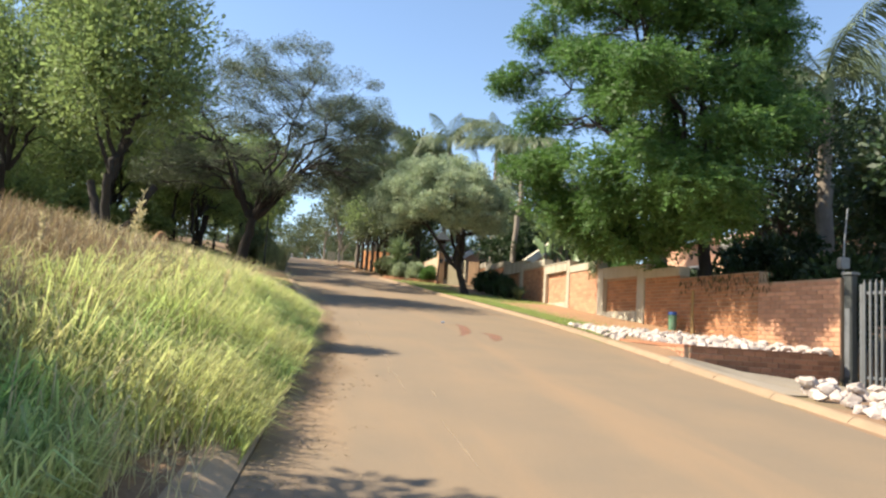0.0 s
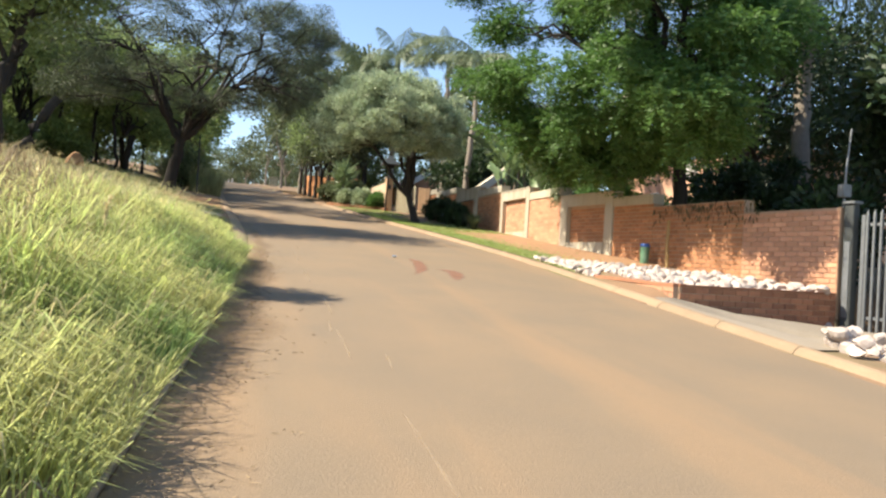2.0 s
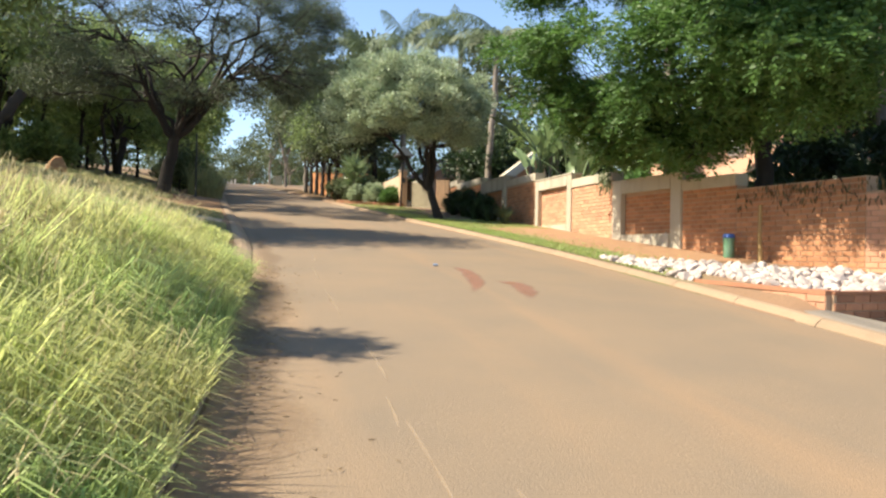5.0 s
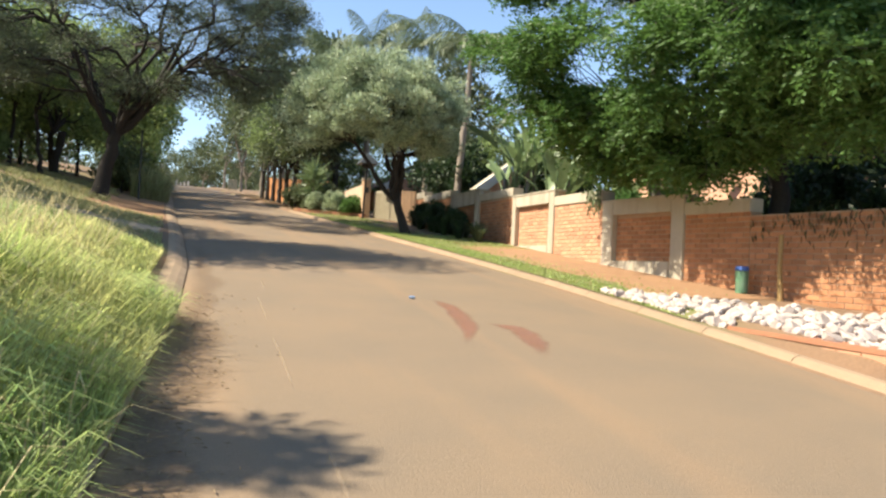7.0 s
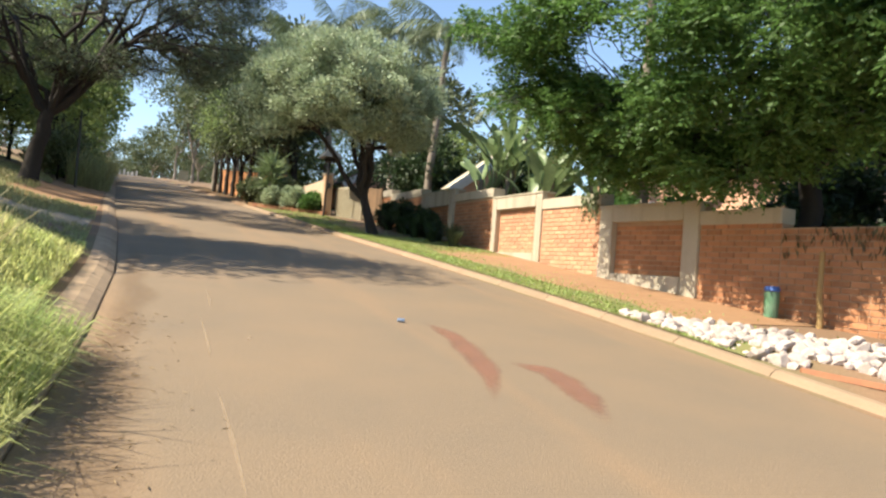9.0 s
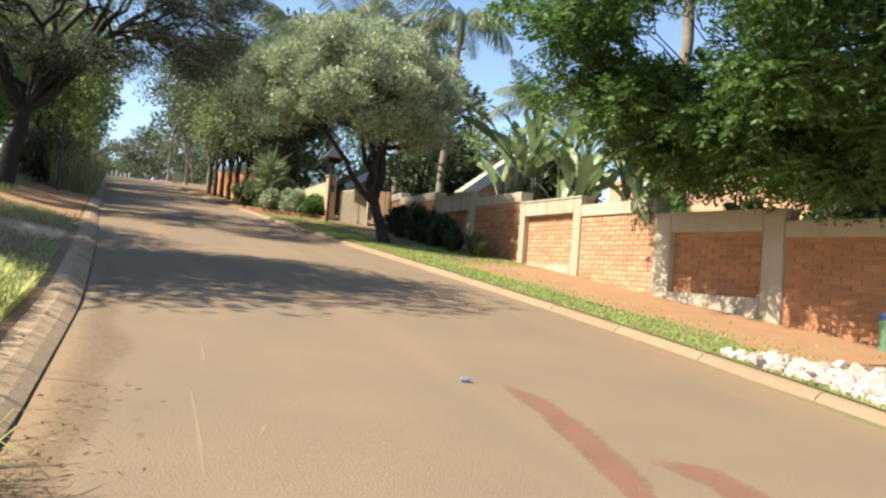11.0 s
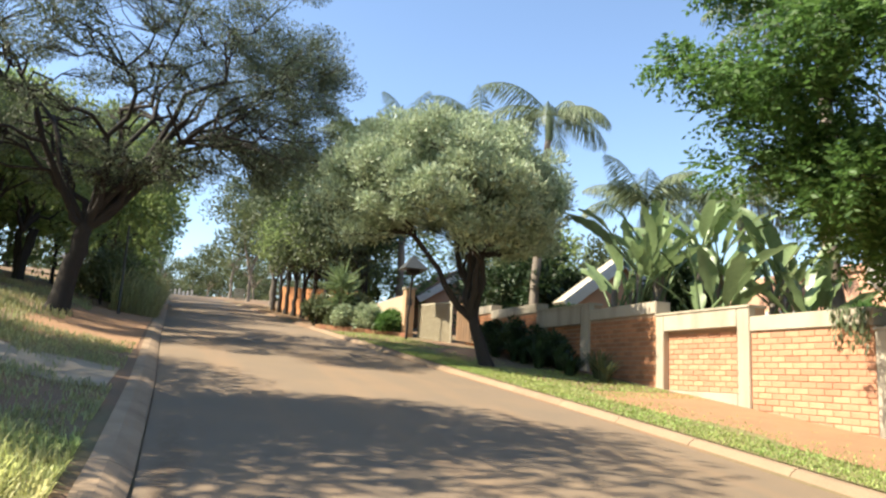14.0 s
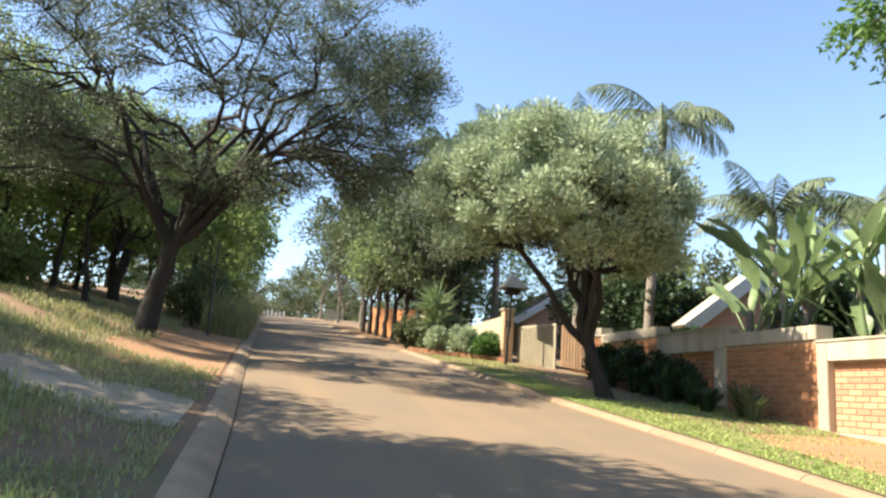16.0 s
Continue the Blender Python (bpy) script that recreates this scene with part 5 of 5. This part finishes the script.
# ---- things along the kerbs ----
def pole(name, label, x, y, h, r, mat, arm=0.0):
    root = tagged(new(name), label, "pole")
    b = np.array(at(x, y))
    solid("shaft", tubes([(np.array([b - [0, 0, 0.2], b + [0, 0, h * 0.5], b + [0, 0, h]]), [r, r * 0.9, r * 0.7])], 8), mat, root)
    if arm:
        p = b + [0, 0, h]
        arm_ob = solid("arm", tubes([(np.array([p - [0, 0, 0.1], p + [arm * 0.5, 0, 0.25], p + [arm, 0, 0.3]]), [r * 0.6, r * 0.5, r * 0.4])], 6), mat, root)
        bm = bmesh.new()
        box(bm, -0.3, 0.3, -0.1, 0.1, -0.06, 0.06, Matrix.Translation(tuple(p + [arm, 0, 0.3])), 0.03)
        part("lamp_head", bm, STEEL, arm_ob)
    return root
pole("steel_post", "slim dark green steel post beside the kerb", -0.86, 41.3, 3.0, 0.05, DARK_STEEL)
pole("utility_pole", "pale wooden utility pole beside the road", -1.5, 75.0, 6.2, 0.12, BARK_GREY)
pole("street_lamp", "street lamp with a short arm over the road", -2.6, 112.0, 7.5, 0.09, STEEL, 2.0)
for x, y, h, lb in ((10.83, 17.4, 1.15, "rough timber stake against the creeper"),):
    root = tagged(new("stake"), lb, "stake", "")
    p = np.array(at(x - 0.12, y))
    solid("shaft", tubes([(bend(p - [0, 0, 0.1], p + [0, 0.03, h], 0, 0.01, 5), np.linspace(0.05, 0.04, 5))], 7), material("stake_wood", (0.38, 0.24, 0.09), (0.3, 0.2, 0.09), 6, 50, 0.9, 0.5), root)
urn = tagged(new("plastic_drum"), "small green and blue plastic drum at the foot of the wall", "drum")
ux, uy, uz = at(10.58, 18.2)
bm = bmesh.new()
bmesh.ops.create_cone(bm, cap_ends=True, segments=20, radius1=0.105, radius2=0.12, depth=0.42, matrix=pose(ux, uy, uz + 0.21))
bmesh.ops.bevel(bm, geom=list(bm.edges), offset=0.012, segments=2, affect="EDGES")
drum = part("drum_body", bm, material("green_plastic", (0.09, 0.22, 0.12), (0.16, 0.26, 0.17), 7, 40, 0.5, 0.1), urn)
bm = bmesh.new()
bmesh.ops.create_cone(bm, cap_ends=True, segments=20, radius1=0.13, radius2=0.11, depth=0.08, matrix=pose(ux, uy, uz + 0.465))
bmesh.ops.bevel(bm, geom=list(bm.edges), offset=0.012, segments=2, affect="EDGES")
part("lid", bm, material("blue_plastic", (0.05, 0.12, 0.4), (0.07, 0.15, 0.42), 7, 40, 0.5, 0.1), drum, "blue plastic lid")

# ---- houses ----
def gable_house(name, label, x0, x1, y0, y1, z0, eave, ridge, wall_mat, roof_mat=ROOF, over=0.4):
    root = tagged(new(name), label, "house")
    xm = (x0 + x1) / 2
    bm = bmesh.new()
    v = [bm.verts.new(p) for y in (y0, y1) for p in ((x0, y, z0), (x1, y, z0), (x1, y, eave), (xm, y, ridge), (x0, y, eave))]
    bm.faces.new(v[:5])
    bm.faces.new(v[5:][::-1])
    for i in range(5):
        j = (i + 1) % 5
        bm.faces.new((v[i], v[i + 5], v[j + 5], v[j]))
    bmesh.ops.recalc_face_normals(bm, faces=bm.faces)
    part("wall", bm, wall_mat, root)
    sl = math.atan2(ridge - eave, xm - x0)
    for s in (-1, 1):
        L = (xm - x0) / math.cos(sl) + 0.45
        m = Matrix.Translation((xm, 0, ridge + 0.06)) @ Matrix.Rotation(s * sl, 4, "Y")
        bm = bmesh.new()
        box(bm, 0 if s > 0 else -L, L if s > 0 else 0, y0 - over, y1 + over, 0.0, 0.12, m)
        part("roof", bm, roof_mat, root)
        bm = bmesh.new()
        box(bm, 0.0 if s > 0 else -L, L if s > 0 else 0.0, y0 - over - 0.06, y0 - over - 0.004, -0.2, 0.14, m, 0.005)
        part("fascia", bm, WHITE_PAINT, root, "white painted fascia board")
    return root
gable_house("house", "pale house with a white-trimmed gable behind the wall", 12.3, 15.7, 34.6, 35.0, 3.4, 5.6, 6.9, PINK_WALL, PLASTER, 0.15)
gable_house("house", "pink house with a tiled roof beyond the gate", 12.4, 18.0, 50, 58, 4.8, 7.0, 8.8, PINK_WALL)
pink = tagged(new("house"), "flat-topped pink plastered house with a satellite dish", "house")
bm = bmesh.new()
box(bm, 22.0, 30.0, 27.0, 40.0, 1.5, 7.2, None, 0.03)
pw = part("wall", bm, PINK_WALL, pink)
bm = bmesh.new()
box(bm, 21.9, 30.1, 26.9, 40.1, 7.2, 7.45, None, 0.02)
part("parapet", bm, PINK_WALL, pink)
bm = bmesh.new()
box(bm, 21.95, 21.998, 35.2, 37.0, 4.2, 6.0)
win = part("window", bm, DARK_STEEL, pw)
bm = bmesh.new()
for a, b, c, d_ in ((35.1, 35.2, 4.1, 6.1), (37.0, 37.1, 4.1, 6.1), (35.2, 37.0, 4.1, 4.2), (35.2, 37.0, 6.0, 6.1)):
    box(bm, 21.9, 21.998, a, b, c, d_)
part("window_frame", bm, WHITE_PAINT, win)
dish = tagged(new("satellite_dish"), "white satellite dish on the pink house wall", "satellite dish")
bm = bmesh.new()
bmesh.ops.create_uvsphere(bm, u_segments=20, v_segments=12, radius=0.9)
bmesh.ops.delete(bm, geom=[v for v in bm.verts if v.co.z > -0.66], context="VERTS")
bm.transform(pose(21.3, 31.5, 6.8, 0, 70, 20) @ Matrix.Translation((0, 0, 0.66)))
d_ob = part("reflector", bm, WHITE_PAINT, dish)
sol = d_ob.modifiers.new("thick", "SOLIDIFY")
sol.thickness = 0.02
solid("arm", tubes([(np.array([[22.0, 31.5, 6.6], [21.6, 31.5, 6.6], [21.45, 31.5, 6.75]]), [0.03, 0.03, 0.03])], 6), STEEL, dish)

# ---- the far end of the road ----
far_wall = tagged(new("boundary_wall"), "white boundary wall with piers far up the road", "wall")
for i in range(7):
    x = -1.4 + i * 0.52
    bm = bmesh.new()
    box(bm, x - 0.11, x + 0.11, 117.0, 117.2, 10.8, 12.5 + 0.35 * ((i * 5) % 4) / 3, None, 0.03)
    part("pier", bm, WHITE_PAINT, far_wall)
bm = bmesh.new()
box(bm, -2.2, 2.4, 117.45, 117.6, 10.8, 12.2, None, 0.03)
part("panel", bm, PLASTER, far_wall)
white_gate = tagged(new("garden_gate"), "white slatted gate between the street trees", "gate")
for i in range(6):
    bm = bmesh.new()
    box(bm, 5.5 + i * 0.17, 5.61 + i * 0.17, 89.0, 89.05, float(road_z(89)) + 0.1, float(road_z(89)) + 1.3, None, 0.01)
    part("slat", bm, PLASTER, white_gate)

for i in range(14):
    x = -30 + i * 5.2 + rnd.uniform(-1.5, 1.5)
    y = 172 + rnd.uniform(-6, 10)
    tree("distant_tree", "hazy tree on the skyline beyond the road", at(x, y), 2.5, rel(x, y, rnd.uniform(4, 6.5)), (4.0, 3.5, 4.5), 22, 1.8, 3000, (0.6, 0.28), LEAF_FAR, BARK_GREY, 0.2, -0.9, 0.3, 4, 0.8, 1, group="trees on the skyline")

# ---- bricks ----
lay_bricks()
